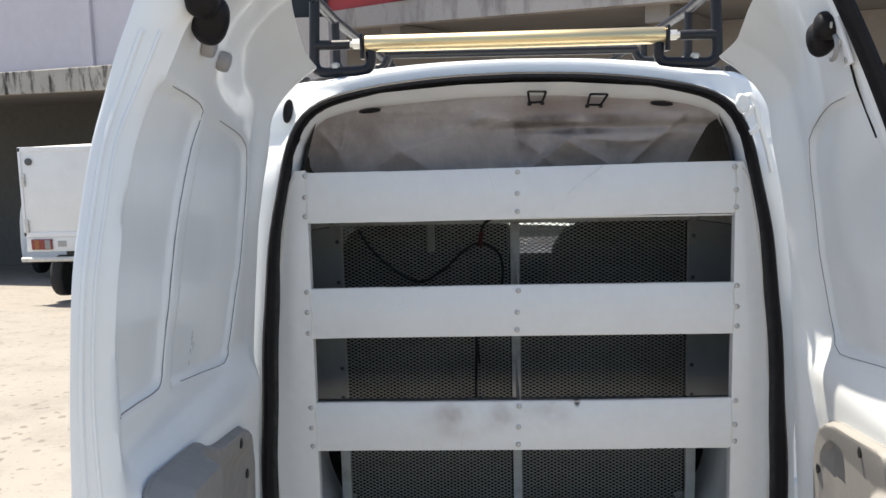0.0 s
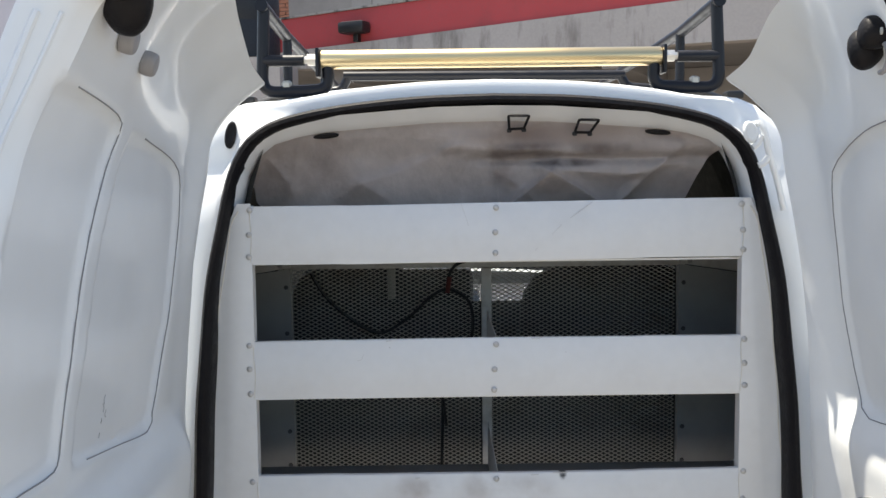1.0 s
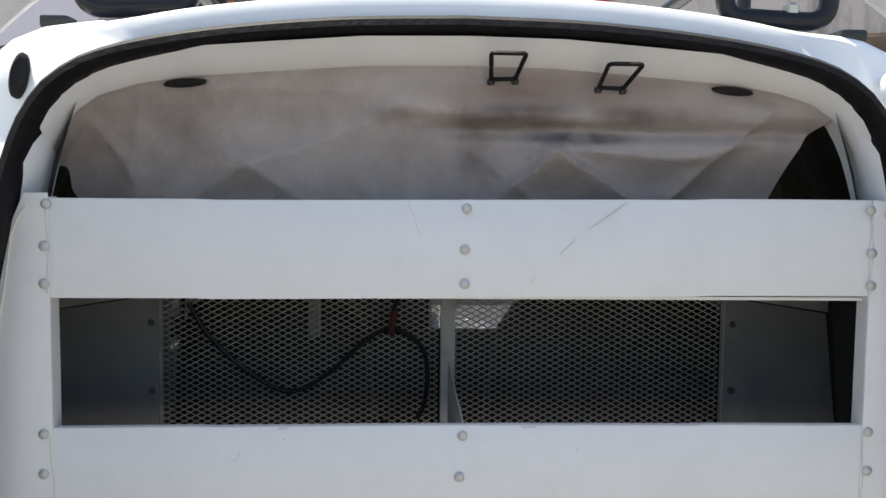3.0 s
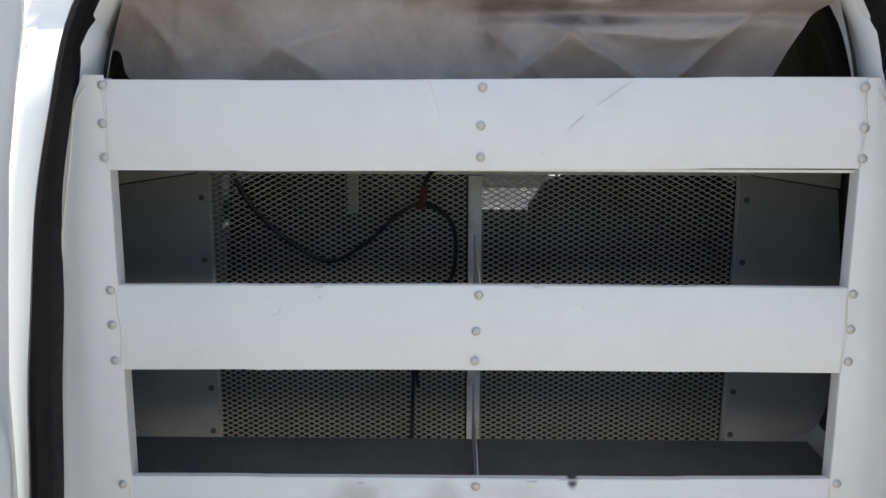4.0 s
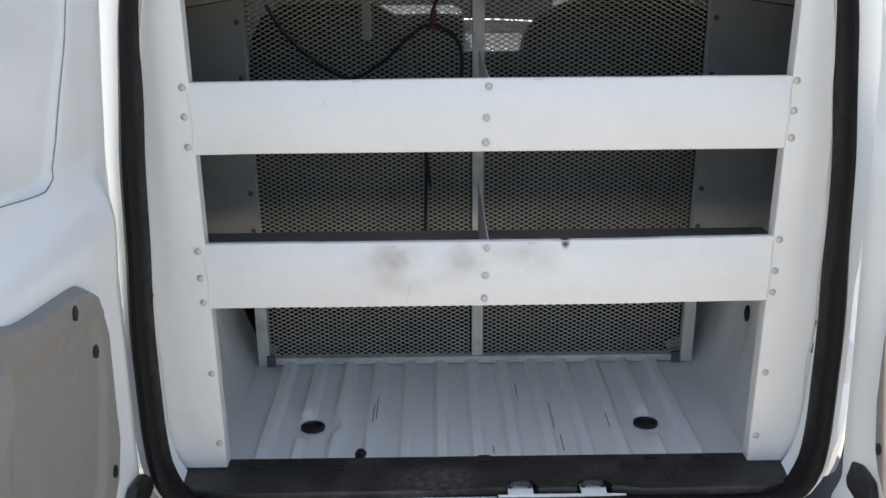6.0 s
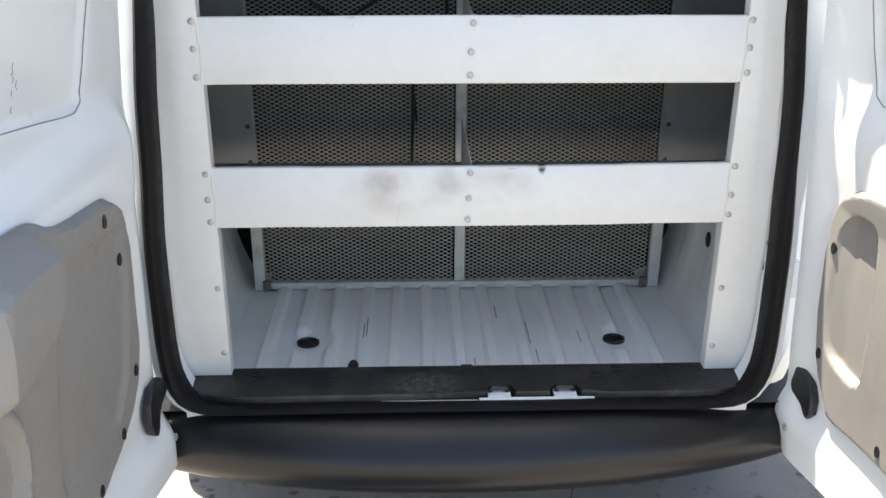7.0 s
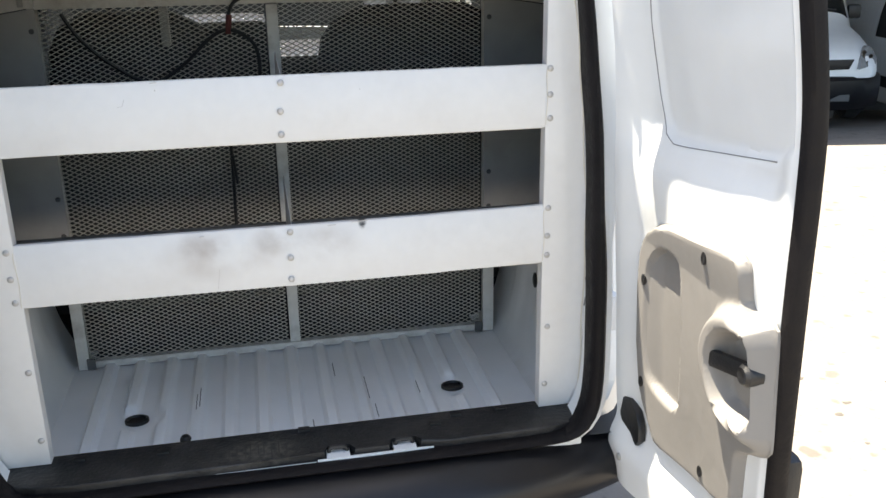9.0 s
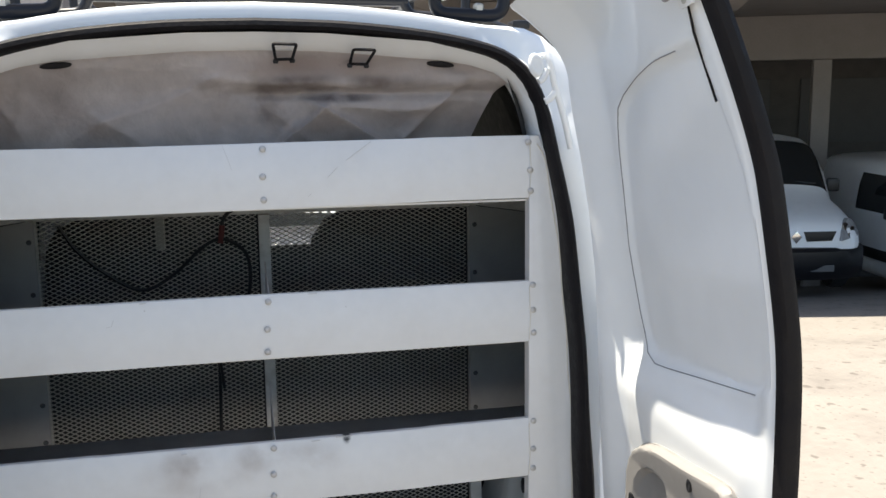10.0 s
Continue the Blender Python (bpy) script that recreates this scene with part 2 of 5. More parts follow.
# patches are placed from each thing's own base
spot(PLANK_LOW, (-0.125, -.2, 0.400), (0.15, 0.4, 0.060), (0.34, 0.28, 0.24), 0.6, 8)
spot(PLANK_LOW, (-0.16, -.2, 0.42), (0.06, 0.4, 0.04), (0.27, 0.21, 0.18), 0.4, 26)
spot(PLANK_LOW, (0.05, -.2, 0.41), (0.10, 0.4, 0.045), (0.34, 0.28, 0.24), 0.5, 13)
spot(PLANK_LOW, (-0.03, -.2, 0.425), (0.05, 0.4, 0.04), (0.27, 0.22, 0.19), 0.4, 22)
spot(PLANK_LOW, (0.139, -.2, 0.446), (0.010, 0.4, 0.016), (0.03, 0.03, 0.03), 1.6, 40)
spot(SILL, (-0.09, -1.65, 0.6), (0.10, 0.06, 0.05), (0.13, 0.12, 0.10), 0.8, 70)
# canvas: brown stains, and creases darkened in colour for the folds' shade
spot(CLOTH, (0.12, 0.12, 1.717), (0.30, 0.3, 0.024), (0.13, 0.08, 0.06), 1.1, 7)
spot(CLOTH, (0.26, 0.12, 1.63), (0.24, 0.3, 0.055), (0.30, 0.26, 0.25), 0.5, 6)
spot(CLOTH, (0.2, 0.12, 1.75), (0.40, 0.3, 0.03), (0.40, 0.31, 0.27), 0.8, 5)
spot(CLOTH, (0.16, 0.12, 1.69), (0.10, 0.3, 0.012), (0.12, 0.08, 0.07), 0.9, 16)
spot(CLOTH, (0.01, 0.12, 1.68), (0.03, 0.3, 0.05), (0.22, 0.17, 0.16), 0.8, 16)
spot(CLOTH, (0.36, 0.12, 1.645), (0.14, 0.3, 0.03), (0.30, 0.25, 0.24), 0.5, 9)
spot(CLOTH, (-0.30, 0.1, 1.70), (0.12, 0.3, 0.05), (0.16, 0.12, 0.10), 0.6, 8)


# ---- building helpers ----
ORIGIN = {}


def thing(name, at, label, category, group="", kind=""):
    ob = new(name)
    ob.empty_display_size = 0.1
    ob.location = at
    ORIGIN[ob.name] = Vector(at)
    return tagged(ob, label, category, group, kind)


def part(name, bm, material, parent=None, label="", smooth=False, kind=""):
    """Links a bmesh, given in world metres, as one mesh object under a thing or a part."""
    base = ORIGIN.get(parent.name, Vector()) if parent else Vector()
    if base.length:
        bmesh.ops.translate(bm, verts=bm.verts, vec=-base)
    bmesh.ops.recalc_face_normals(bm, faces=bm.faces)
    me = bpy.data.meshes.new(name)
    bm.to_mesh(me)
    bm.free()
    me.materials.append(material)
    if smooth:
        me.polygons.foreach_set("use_smooth", [True] * len(me.polygons))
        me.set_sharp_from_angle(angle=radians(38))
    ob = new(name, me)
    if parent:
        ob.parent = parent
        ORIGIN[ob.name] = base
    if label or kind:
        tagged(ob, label, kind=kind)
    return ob


def setting(name, bm, material, label, category, smooth=False):
    return tagged(part(name, bm, material, None, label, smooth), label, category, kind="structure")


def box(bm, x0, x1, y0, y1, z0, z1, bevel=0.0, m=None):
    r = bmesh.ops.create_cube(bm, size=1.0)
    vs = r["verts"]
    bmesh.ops.scale(bm, verts=vs, vec=(x1 - x0, y1 - y0, z1 - z0))
    bmesh.ops.translate(bm, verts=vs, vec=((x0 + x1) / 2, (y0 + y1) / 2, (z0 + z1) / 2))
    if bevel:
        es = list({e for v in vs for e in v.link_edges})
        r2 = bmesh.ops.bevel(bm, geom=es, offset=bevel, segments=2, profile=0.6, affect='EDGES')
        vs = list({v for f in r2["faces"] for v in f.verts} | {v for v in vs if v.is_valid})
    if m is not None:
        bmesh.ops.transform(bm, verts=[v for v in vs if v.is_valid], matrix=m)
    return bm


def boxed(*a, **k):
    return box(bmesh.new(), *a, **k)


def tube(bm, pts, r, seg=12, closed=False, flat=1.0):
    """A round tube along a line of points."""
    pts = [Vector(p) for p in pts]
    rings = []
    n = len(pts)
    up = None
    for i, p in enumerate(pts):
        a = pts[(i - 1) % n] if (i or closed) else p
        b = pts[(i + 1) % n] if (i < n - 1 or closed) else p
        d = (b - a).normalized()
        if up is None:
            up = d.orthogonal().normalized()
        up = (up - d * up.dot(d)).normalized()
        side = d.cross(up)
        rings.append([bm.verts.new(p + (up * math.cos(2 * math.pi * k / seg) + side * math.sin(2 * math.pi * k / seg) * flat) * r) for k in range(seg)])
    for i in range(n if closed else n - 1):
        a, b = rings[i], rings[(i + 1) % n]
        for k in range(seg):
            bm.faces.new((a[k], a[(k + 1) % seg], b[(k + 1) % seg], b[k]))
    if not closed:
        bm.faces.new(rings[0])
        bm.faces.new(rings[-1])
    return bm


def tubed(*a, **k):
    return tube(bmesh.new(), *a, **k)


def rounded(pts, radius, steps=6):
    """A line of points whose inner corners are rounded."""
    pts = [Vector(p) for p in pts]
    out = [pts[0]]
    for a, b, c in zip(pts, pts[1:], pts[2:]):
        d0, d1 = (a - b), (c - b)
        r = min(radius, d0.length * 0.48, d1.length * 0.48)
        p0, p1 = b + d0.normalized() * r, b + d1.normalized() * r
        for k in range(steps + 1):
            s = k / steps
            out.append(p0 * (1 - s) ** 2 + b * 2 * s * (1 - s) + p1 * s * s)
    out.append(pts[-1])
    return out


def spline(pts, n):
    """Catmull-Rom through the points, n points evenly spaced."""
    P = [Vector(p) for p in pts]
    P = [P[0] * 2 - P[1]] + P + [P[-1] * 2 - P[-2]]
    dense = []
    for i in range(1, len(P) - 2):
        for k in range(16):
            s = k / 16
            a, b, c, d = P[i - 1:i + 3]
            dense.append(0.5 * ((2 * b) + (c - a) * s + (2 * a - 5 * b + 4 * c - d) * s * s + (3 * b - a - 3 * c + d) * s ** 3))
    dense.append(P[-2])
    run = [0.0]
    for a, b in zip(dense, dense[1:]):
        run.append(run[-1] + (b - a).length)
    out, j = [], 0
    for k in range(n):
        want = run[-1] * k / (n - 1)
        while j < len(run) - 2 and run[j + 1] < want:
            j += 1
        s = (want - run[j]) / max(1e-9, run[j + 1] - run[j])
        out.append(dense[j].lerp(dense[j + 1], s))
    return out


def ring_curve(pts, step):
    """A smooth closed curve through (y, z) points, with a point about every step."""
    P, out = [Vector(p) for p in pts], []
    for i in range(len(P)):
        a, b, c, d = P[i - 1], P[i], P[(i + 1) % len(P)], P[(i + 2) % len(P)]
        n = max(2, round((c - b).length / step))
        for k in range(n):
            s = k / n
            q = 0.5 * ((2 * b) + (c - a) * s + (2 * a - 5 * b + 4 * c - d) * s * s + (3 * b - a - 3 * c + d) * s ** 3)
            out.append((q.x, q.y))
    return out


def loft(bm, sections, closed=True, caps=False):
    rows = [[bm.verts.new(p) for p in s] for s in sections]
    n = len(rows[0])
    made = []
    for i, (a, b) in enumerate(zip(rows, rows[1:])):
        for k in range(n if closed else n - 1):
            made.append((i, k, bm.faces.new((a[k], a[(k + 1) % n], b[(k + 1) % n], b[k]))))
    if caps:
        bm.faces.new(rows[0])
        bm.faces.new(rows[-1])
    return made


def prism(bm, outline, d, bevel=0.0, seg=2):
    """A flat outline (points in space) given thickness along the vector d."""
    d = Vector(d)
    a = [bm.verts.new(p) for p in outline]
    b = [bm.verts.new(Vector(p) + d) for p in outline]
    n = len(a)
    bm.faces.new(a)
    bm.faces.new(b)
    for k in range(n):
        bm.faces.new((a[k], a[(k + 1) % n], b[(k + 1) % n], b[k]))
    if bevel:
        es = [e for e in bm.edges if e.verts[0] in b and e.verts[1] in b] if seg == 1 else [e for e in bm.edges if (e.verts[0] in b) == (e.verts[1] in b)]
        bmesh.ops.bevel(bm, geom=es, offset=bevel, segments=seg, profile=0.6, affect='EDGES')
    return bm


def prismed(*a, **k):
    return prism(bmesh.new(), *a, **k)


def lathe(bm, profile, seg=20, m=None):
    """Turns a profile of (radius, height) round the z axis."""
    rings = []
    for r, z in profile:
        rings.append([bm.verts.new((r * math.cos(2 * math.pi * k / seg), r * math.sin(2 * math.pi * k / seg), z)) for k in range(seg)])
    for a, b in zip(rings, rings[1:]):
        for k in range(seg):
            bm.faces.new((a[k], a[(k + 1) % seg], b[(k + 1) % seg], b[k]))
    bm.faces.new(rings[0])
    bm.faces.new(rings[-1])
    if m is not None:
        bmesh.ops.transform(bm, verts=[v for r in rings for v in r], matrix=m)
    return bm


def lathed(*a, **k):
    return lathe(bmesh.new(), *a, **k)


def smooth01(a, b, x):
    s = min(1.0, max(0.0, (x - a) / (b - a)))
    return s * s * (3 - 2 * s)


def lerp_table(table, x):
    return float(np.interp(x, [a for a, _ in table], [b for _, b in table]))


def inside(poly, y, z):
    """Signed distance to a polygon: negative inside."""
    best, odd = 1e9, False
    n = len(poly)
    for i in range(n):
        (ay, az), (by, bz) = poly[i], poly[(i + 1) % n]
        ey, ez = by - ay, bz - az
        s = max(0, min(1, ((y - ay) * ey + (z - az) * ez) / max(1e-12, ey * ey + ez * ez)))
        best = min(best, math.hypot(y - ay - s * ey, z - az - s * ez))
        if (az > z) != (bz > z) and y < (by - ay) * (z - az) / (bz - az) + ay:
            odd = not odd
    return -best if odd else best


def facing(axis):
    """The turn that takes z to the given direction."""
    return Vector(axis).to_track_quat('Z', 'Y').to_matrix().to_4x4()

# ---- ground ----
def ground_z(x, y):
    """The yard is level round the van and falls away towards the garages."""
    s = max(0.0, y - 3.0)
    return -0.145 * (1 + .03 * max(-8, min(8, x))) * s * s / (s + 1.2)


bm = bmesh.new()
xs = sorted(set([-400, -150, -60, -30] + [i * 0.8 for i in range(-25, 26)] + [30, 60, 150, 400]))
ys = sorted(set([-400, -150, -60, -20, -10] + [i * 0.8 for i in range(-8, 26)] + [24, 32, 60, 150, 400]))
rows = [[bm.verts.new((x, y, ground_z(x, y))) for x in xs] for y in ys]
for a, b in zip(rows, rows[1:]):
    for k in range(len(xs) - 1):
        bm.faces.new((a[k], a[k + 1], b[k + 1], b[k]))
setting("ground", bm, GROUND, "pale dusty concrete yard with dark spots", "ground", True)

# ---- the van ----
van = thing("van", (0, 1.6, 0), "white panel van with both rear doors wide open", "van")

HALF = [(0, 0.572), (0.25, 0.572), (0.5, 0.572), (0.565, 0.588), (0.596, 0.632), (0.607, 0.7), (0.61, 0.8), (0.611, 0.93), (0.605, 1.06), (0.601, 1.2), (0.593, 1.3), (0.582, 1.43), (0.571, 1.5), (0.554, 1.58), (0.538, 1.656), (0.517, 1.711), (0.484, 1.753), (0.427, 1.783), (0.313, 1.807), (0.157, 1.823), (0, 1.828)]
half = spline([(x, 0, z) for x, z in HALF], 90)
RING = half + [Vector((-p.x, 0, p.z)) for p in reversed(half[1:-1])]
NR = len(RING)
NORMAL = []
for i, p in enumerate(RING):
    d = RING[(i + 1) % NR] - RING[i - 1]
    NORMAL.append(Vector((d.z, 0, -d.x)).normalized())      # outward


def rear_y(z):
    return -0.097 + 0.087 * max(0.0, z - 0.6) + 0.012 * max(0.0, z - 1.6)


def contour(out, dy, flat=0.0, upper=None):
    """The opening's outline grown by out metres, dy behind the rear face."""
    pts = []
    low = out
    for p, n in zip(RING, NORMAL):
        out = low if upper is None else low + (upper - low) * smooth01(1.38, 1.58, p.z) * smooth01(.30, .46, abs(p.x))
        k = .45 + .55 * smooth01(.44, .52, abs(p.x))
        k *= .36 + .40 * smooth01(.95, 1.14, p.z) + .10 * smooth01(1.46, 1.70, p.z) + .14 * smooth01(1.74, 1.80, p.z)
        o = out * k if out > .005 else (out if upper else max(out, -.034 + (out + .034) * .2)) * (1 - .25 * (smooth01(.95, 1.12, p.z) if p.x > 0 else smooth01(1.2, 1.5, p.z)))
        corner = smooth01(.38, .49, abs(p.x)) * smooth01(1.56, 1.70, p.z)
        back = .034 * corner * smooth01(.0, .03, low)
        if low > .03:                       # the sheet stands out squarely at the upper corners
            o += .030 * low / .078 * corner * smooth01(1.815, 1.775, p.z)
        pts.append(Vector((p.x + n.x * o, rear_y(p.z) + dy + back, p.z + n.z * o * ((1 - flat) + flat * smooth01(.57, .64, p.z)))))
    return pts


def hull(y, width, low, high):
    """A cross-section of the body: half width, floor height and roof height."""
    out = []
    for p in RING:
        z = p.z
        z2 = 1.2 + (z - 1.2) * ((high - 1.2) / 0.622) if z > 1.2 else 1.2 + (z - 1.2) * ((1.2 - low) / 0.628)
        sx = width / 0.611
        if z > 1.2:
            sx *= 1 - 0.04 * (z - 1.2)
        flat = low + (z - .572) / 1.25 * (high - low)       # the bonnet keeps the whole outline, pressed down
        out.append(Vector((p.x * sx, y, flat + (z2 - flat) * smooth01(1.3, 1.6, high))))
    return out


bm = bmesh.new()
loft(bm, [contour(-.012, .088, 1, -.040), contour(-.014, .06, 1, -.037), contour(-.02, .022, 1, -.031), contour(-.02, .006, 1), contour(-.002, .004), contour(.02, .004), contour(.045, .005), contour(.062, .008), contour(.072, .016),
          contour(.078, .05), [p.lerp(q, .5) for p, q in zip(contour(.08, .13), hull(.16, .74, .44, 1.857))], hull(.2, .79, .36, 1.866)])
for v in bm.verts:      # dented sheet at the upper corners
    w = smooth01(1.52, 1.68, v.co.z) * smooth01(.42, .5, abs(v.co.x)) * smooth01(.10, .02, v.co.y)
    if w > 0:
        v.co.y += w * (.016 * noise.noise(v.co * 19) + .006 * noise.noise(v.co * 52))
        v.co.x += w * .010 * noise.noise(v.co * 24 + Vector((5, 2, 9)))
aperture = part("rear_frame", bm, WHITE, van, "white painted frame of the rear opening", True)

# rubber seal round the opening
bm = bmesh.new()
loft(bm, [contour(.001, .002), contour(.003, -.012), contour(-.004, -.022), contour(-.014, -.024, .5), contour(-.022, -.016, .5), contour(-.026, 0.0, .5), contour(-.027, .03, .6)])
part("door_seal", bm, RUBBER, van, "black rubber seal round the rear opening", True)
# cream bead of sealant inside the seal
for s in (-1, 1):
    pts = [Vector((s * (lerp_table([(.60, .586), (.64, .595), (.95, .598), (1.06, .596), (1.24, .581), (1.35, .572), (1.48, .554), (1.576, .535), (1.6, .52)], z) - .004 + .0015 * math.sin(z * 37)), -.005, z)) for z in np.linspace(.61, 1.6, 60)]
    part("sealant_bead", tubed(pts, .0014, 6), CREAM, van, "cream bead of sealant", True)

# outer body: sections from the rear corner to the nose
SECT = [(.2, .79, .36, 1.866), (.5, .81, .30, 1.872), (.9, .82, .28, 1.875), (1.3, .825, .27, 1.872), (1.75, .825, .27, 1.86), (2.0, .82, .27, 1.80), (2.3, .815, .27, 1.52), (2.6, .81, .27, 1.24),
        (2.75, .805, .27, 1.16), (3.1, .79, .27, 1.08), (3.4, .74, .28, .98), (3.52, .66, .32, .80)]


def is_window(i, k):
    p = RING[k]
    if i == 4 and 1.14 < p.z < 1.62:
        return "right" if p.x > 0 else "left"
    if i in (5, 6, 7) and p.z > 1.50:
        return "front"
    return ""


bm = bmesh.new()
pane = {"right": bmesh.new(), "left": bmesh.new(), "front": bmesh.new()}
sections = [hull(*s) for s in SECT]
rowsv = [[bm.verts.new(p) for p in s] for s in sections]
for i in range(len(sections) - 1):
    for k in range(NR):
        k2 = (k + 1) % NR
        w = is_window(i, k)
        if w:
            g = pane[w]
            g.faces.new([g.verts.new(v) for v in (sections[i][k], sections[i][k2], sections[i + 1][k2], sections[i + 1][k])])
        else:
            bm.faces.new((rowsv[i][k], rowsv[i][k2], rowsv[i + 1][k2], rowsv[i + 1][k]))
bm.faces.new(rowsv[-1])
shell = part("body_shell", bm, WHITE, van, "white body panels", True)
for w, g in pane.items():
    bmesh.ops.remove_doubles(g, verts=g.verts, dist=1e-5)
    # side panes are opaque and dark so that no light leaks into the cab
    ob = part("windscreen" if w == "front" else "side_window", g, GLASS if w == "front" else DARKGLASS, van, "clear windscreen glass" if w == "front" else "cab side window, made opaque and dark to keep light out", True)
    ob.visible_shadow = False
# dark lining of the cab
bm = bmesh.new()
lin = [[Vector((p.x * .975, p.y, 1.1 + (p.z - 1.1) * .975)) for p in hull(*s)] for s in [(.66, .80, .50, 1.872)] + SECT[2:9]]
rowsv = [[bm.verts.new(p) for p in s] for s in lin]
for i in range(len(lin) - 1):
    for k in range(NR):
        k2 = (k + 1) % NR
        if not is_window(i + 1, k):
            bm.faces.new((rowsv[i][k], rowsv[i][k2], rowsv[i + 1][k2], rowsv[i + 1][k]))
part("cab_lining", bm, LINING_SHADE, van, "dark cab lining", True)
part("dashboard", box(bmesh.new(), -.74, .74, 2.0, 2.55, .75, 1.13, .06), PLASTIC, van, "dark dashboard", True)
# hood made tall and wide to darken the left half of the windscreen
part("instrument_hood", box(bmesh.new(), -.66, .03, 1.98, 2.3, 1.08, 1.27, .05), PLASTIC, van, "dark instrument hood, oversized to block the bright windscreen", True)

# load space walls
for s in (-1, 1):
    bm = bmesh.new()
    prof = [(.50, .545), (.540, .5565), (.556, .58), (.584, .66), (.598, .75), (.607, .86), (.63, .90), (.70, .95), (.715, 1.2), (.70, 1.45), (.66, 1.62), (.60, 1.74)]
    cols = []
    for y in np.linspace(.035, .64, 40):
        f = smooth01(.02, .22, y)
        ring = []
        for x, z in [(p.x, p.z) for p in spline([(a, 0, b) for a, b in prof], 50)]:
            lip = lerp_table([(.5, .54), (.6, .562), (.9, .575), (1.2, .56), (1.5, .525), (1.65, .49), (1.75, .46)], z)
            rib = .008 * (smooth01(.2, .22, y) - smooth01(.3, .32, y)) * smooth01(.64, .68, z) + .006 * (smooth01(.40, .42, y) - smooth01(.48, .5, y)) * smooth01(.6, .66, z)
            ring.append(Vector((s * (min(x, lip) * (1 - f) + x * f - rib), y, z)))
        cols.append(ring)
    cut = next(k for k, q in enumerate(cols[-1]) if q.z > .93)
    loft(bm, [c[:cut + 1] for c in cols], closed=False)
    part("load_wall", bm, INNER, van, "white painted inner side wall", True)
    # the unlit upper wall: its shade is put into a dark colour
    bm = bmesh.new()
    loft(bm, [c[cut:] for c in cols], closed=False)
    part("upper_wall_shaded", bm, LINING_SHADE, van, "upper side wall, its shade put into a dark colour", True)
    part("wall_plug", lathed([(.012, 0), (.012, .004), (.008, .006)], 14, Matrix.Translation((s * .597, .33, .76)) @ facing((-s, 0, 0)) @ Matrix.Diagonal((1, 1.6, 1, 1))), PLASTIC, van, "small black wall plug", True)

# ribbed load floor
bm = bmesh.new()
nx, ny = 260, 14
RIBS = [-.448 + .0735 * i for i in range(13)]


def floor_z(x, y):
    h = 0.0
    for r in RIBS:
        h = max(h, smooth01(.019, .009, abs(x - r)) if abs(x - r) < .019 else 0.0)
    fade = smooth01(.045, .09, y)
    for s in (-1, 1):
        d = math.hypot((x - s * .357) / .05, (y - .207) / .045)
        fade *= smooth01(.9, 1.3, d)
    return .556 + .015 * h * fade


rows = [[bm.verts.new((x, y, floor_z(x, y))) for x in np.linspace(-.60, .60, nx)] for y in np.linspace(.0, .53, ny * 3)]
for a, b in zip(rows, rows[1:]):
    for k in range(nx - 1):
        bm.faces.new((a[k], a[k + 1], b[k + 1], b[k]))
part("load_floor", bm, FLOORP, van, "scuffed grey-white ribbed load floor", True)
for s in (-1, 1):
    bm = lathed([(.026, -.002), (.026, .004), (.021, .006), (.019, .001), (.001, .001)], 22, Matrix.Translation((s * .357, .207, .56)) @ Matrix.Diagonal((1, .85, 1, 1)))
    part("drain_plug", bm, PLASTIC, van, "oval black floor plug", True)
# scratches through the floor paint
random.seed(5)
for x, y0, y1 in ((-.229, .21, .28), (-.222, .22, .31), (.160, .20, .31), (.169, .11, .17), (.275, .18, .24), (.025, .10, .13), (.092, .33, .40)):
    pts = [Vector((x + .0006 * math.sin(9 * k), y0 + (y1 - y0) * k / 8, floor_z(x, .2) + .0006)) for k in range(9)]
    part("floor_scratch", tubed(pts, .0009, 5), GAP, van, "dark scratch in the floor paint")
# floor edge bolt
part("floor_bolt", lathed([(.012, 0), (.012, .012), (.008, .018)], 10, Matrix.Translation((-.245, .085, .56))), PLASTIC, van, "dark bolt head", True)

# sill plate
out = [(-.585, .028), (-.57, -.05), (-.54, -.078), (-.45, -.088), (-.12, -.089), (-.10, -.084), (.035, -.082), (.04, -.055), (.09, -.055), (.095, -.082), (.165, -.082), (.17, -.055), (.225, -.055), (.23, -.08), (.29, -.088), (.5, -.086), (.55, -.076), (.585, -.05), (.60, .028)]
part("sill_plate", prismed([Vector((x, y, .572)) for x, y in out], (0, 0, .027), .004), SILL, van, "scuffed black plastic sill plate with two cut-outs", True)
part("sill_metal", box(bmesh.new(), -.57, .57, -.092, .03, .552, .5755, .003), WHITE, van, "white painted sill", True)
for lip, h in (([(-.19, -.0885), (-.05, -.0880), (.018, -.0877), (.018, -.0905), (-.05, -.0900), (-.12, -.0905)], .0085), ([(.02, -.0875), (.10, -.0865), (.24, -.0875), (.255, -.0885), (.24, -.0895), (.13, -.0915), (.02, -.0905)], .0125)):
    part("sill_lip", prismed([Vector((x, y, .5765)) for x, y in lip], (0, 0, h), .0008), WHITE, van, "bare white lip in front of the sill plate", True)
random.seed(3)
for k in range(11):                         # scuffs along the sill's step
    x, y = -.175 + .0135 * k + random.uniform(-.003, .003), random.uniform(-.075, -.055)
    part("sill_scuff", box(bmesh.new(), x - .0011, x + .0011, y, y + random.uniform(.02, .045), .5985, .5996), SCUFF, van, "pale scuff mark on the sill plate")
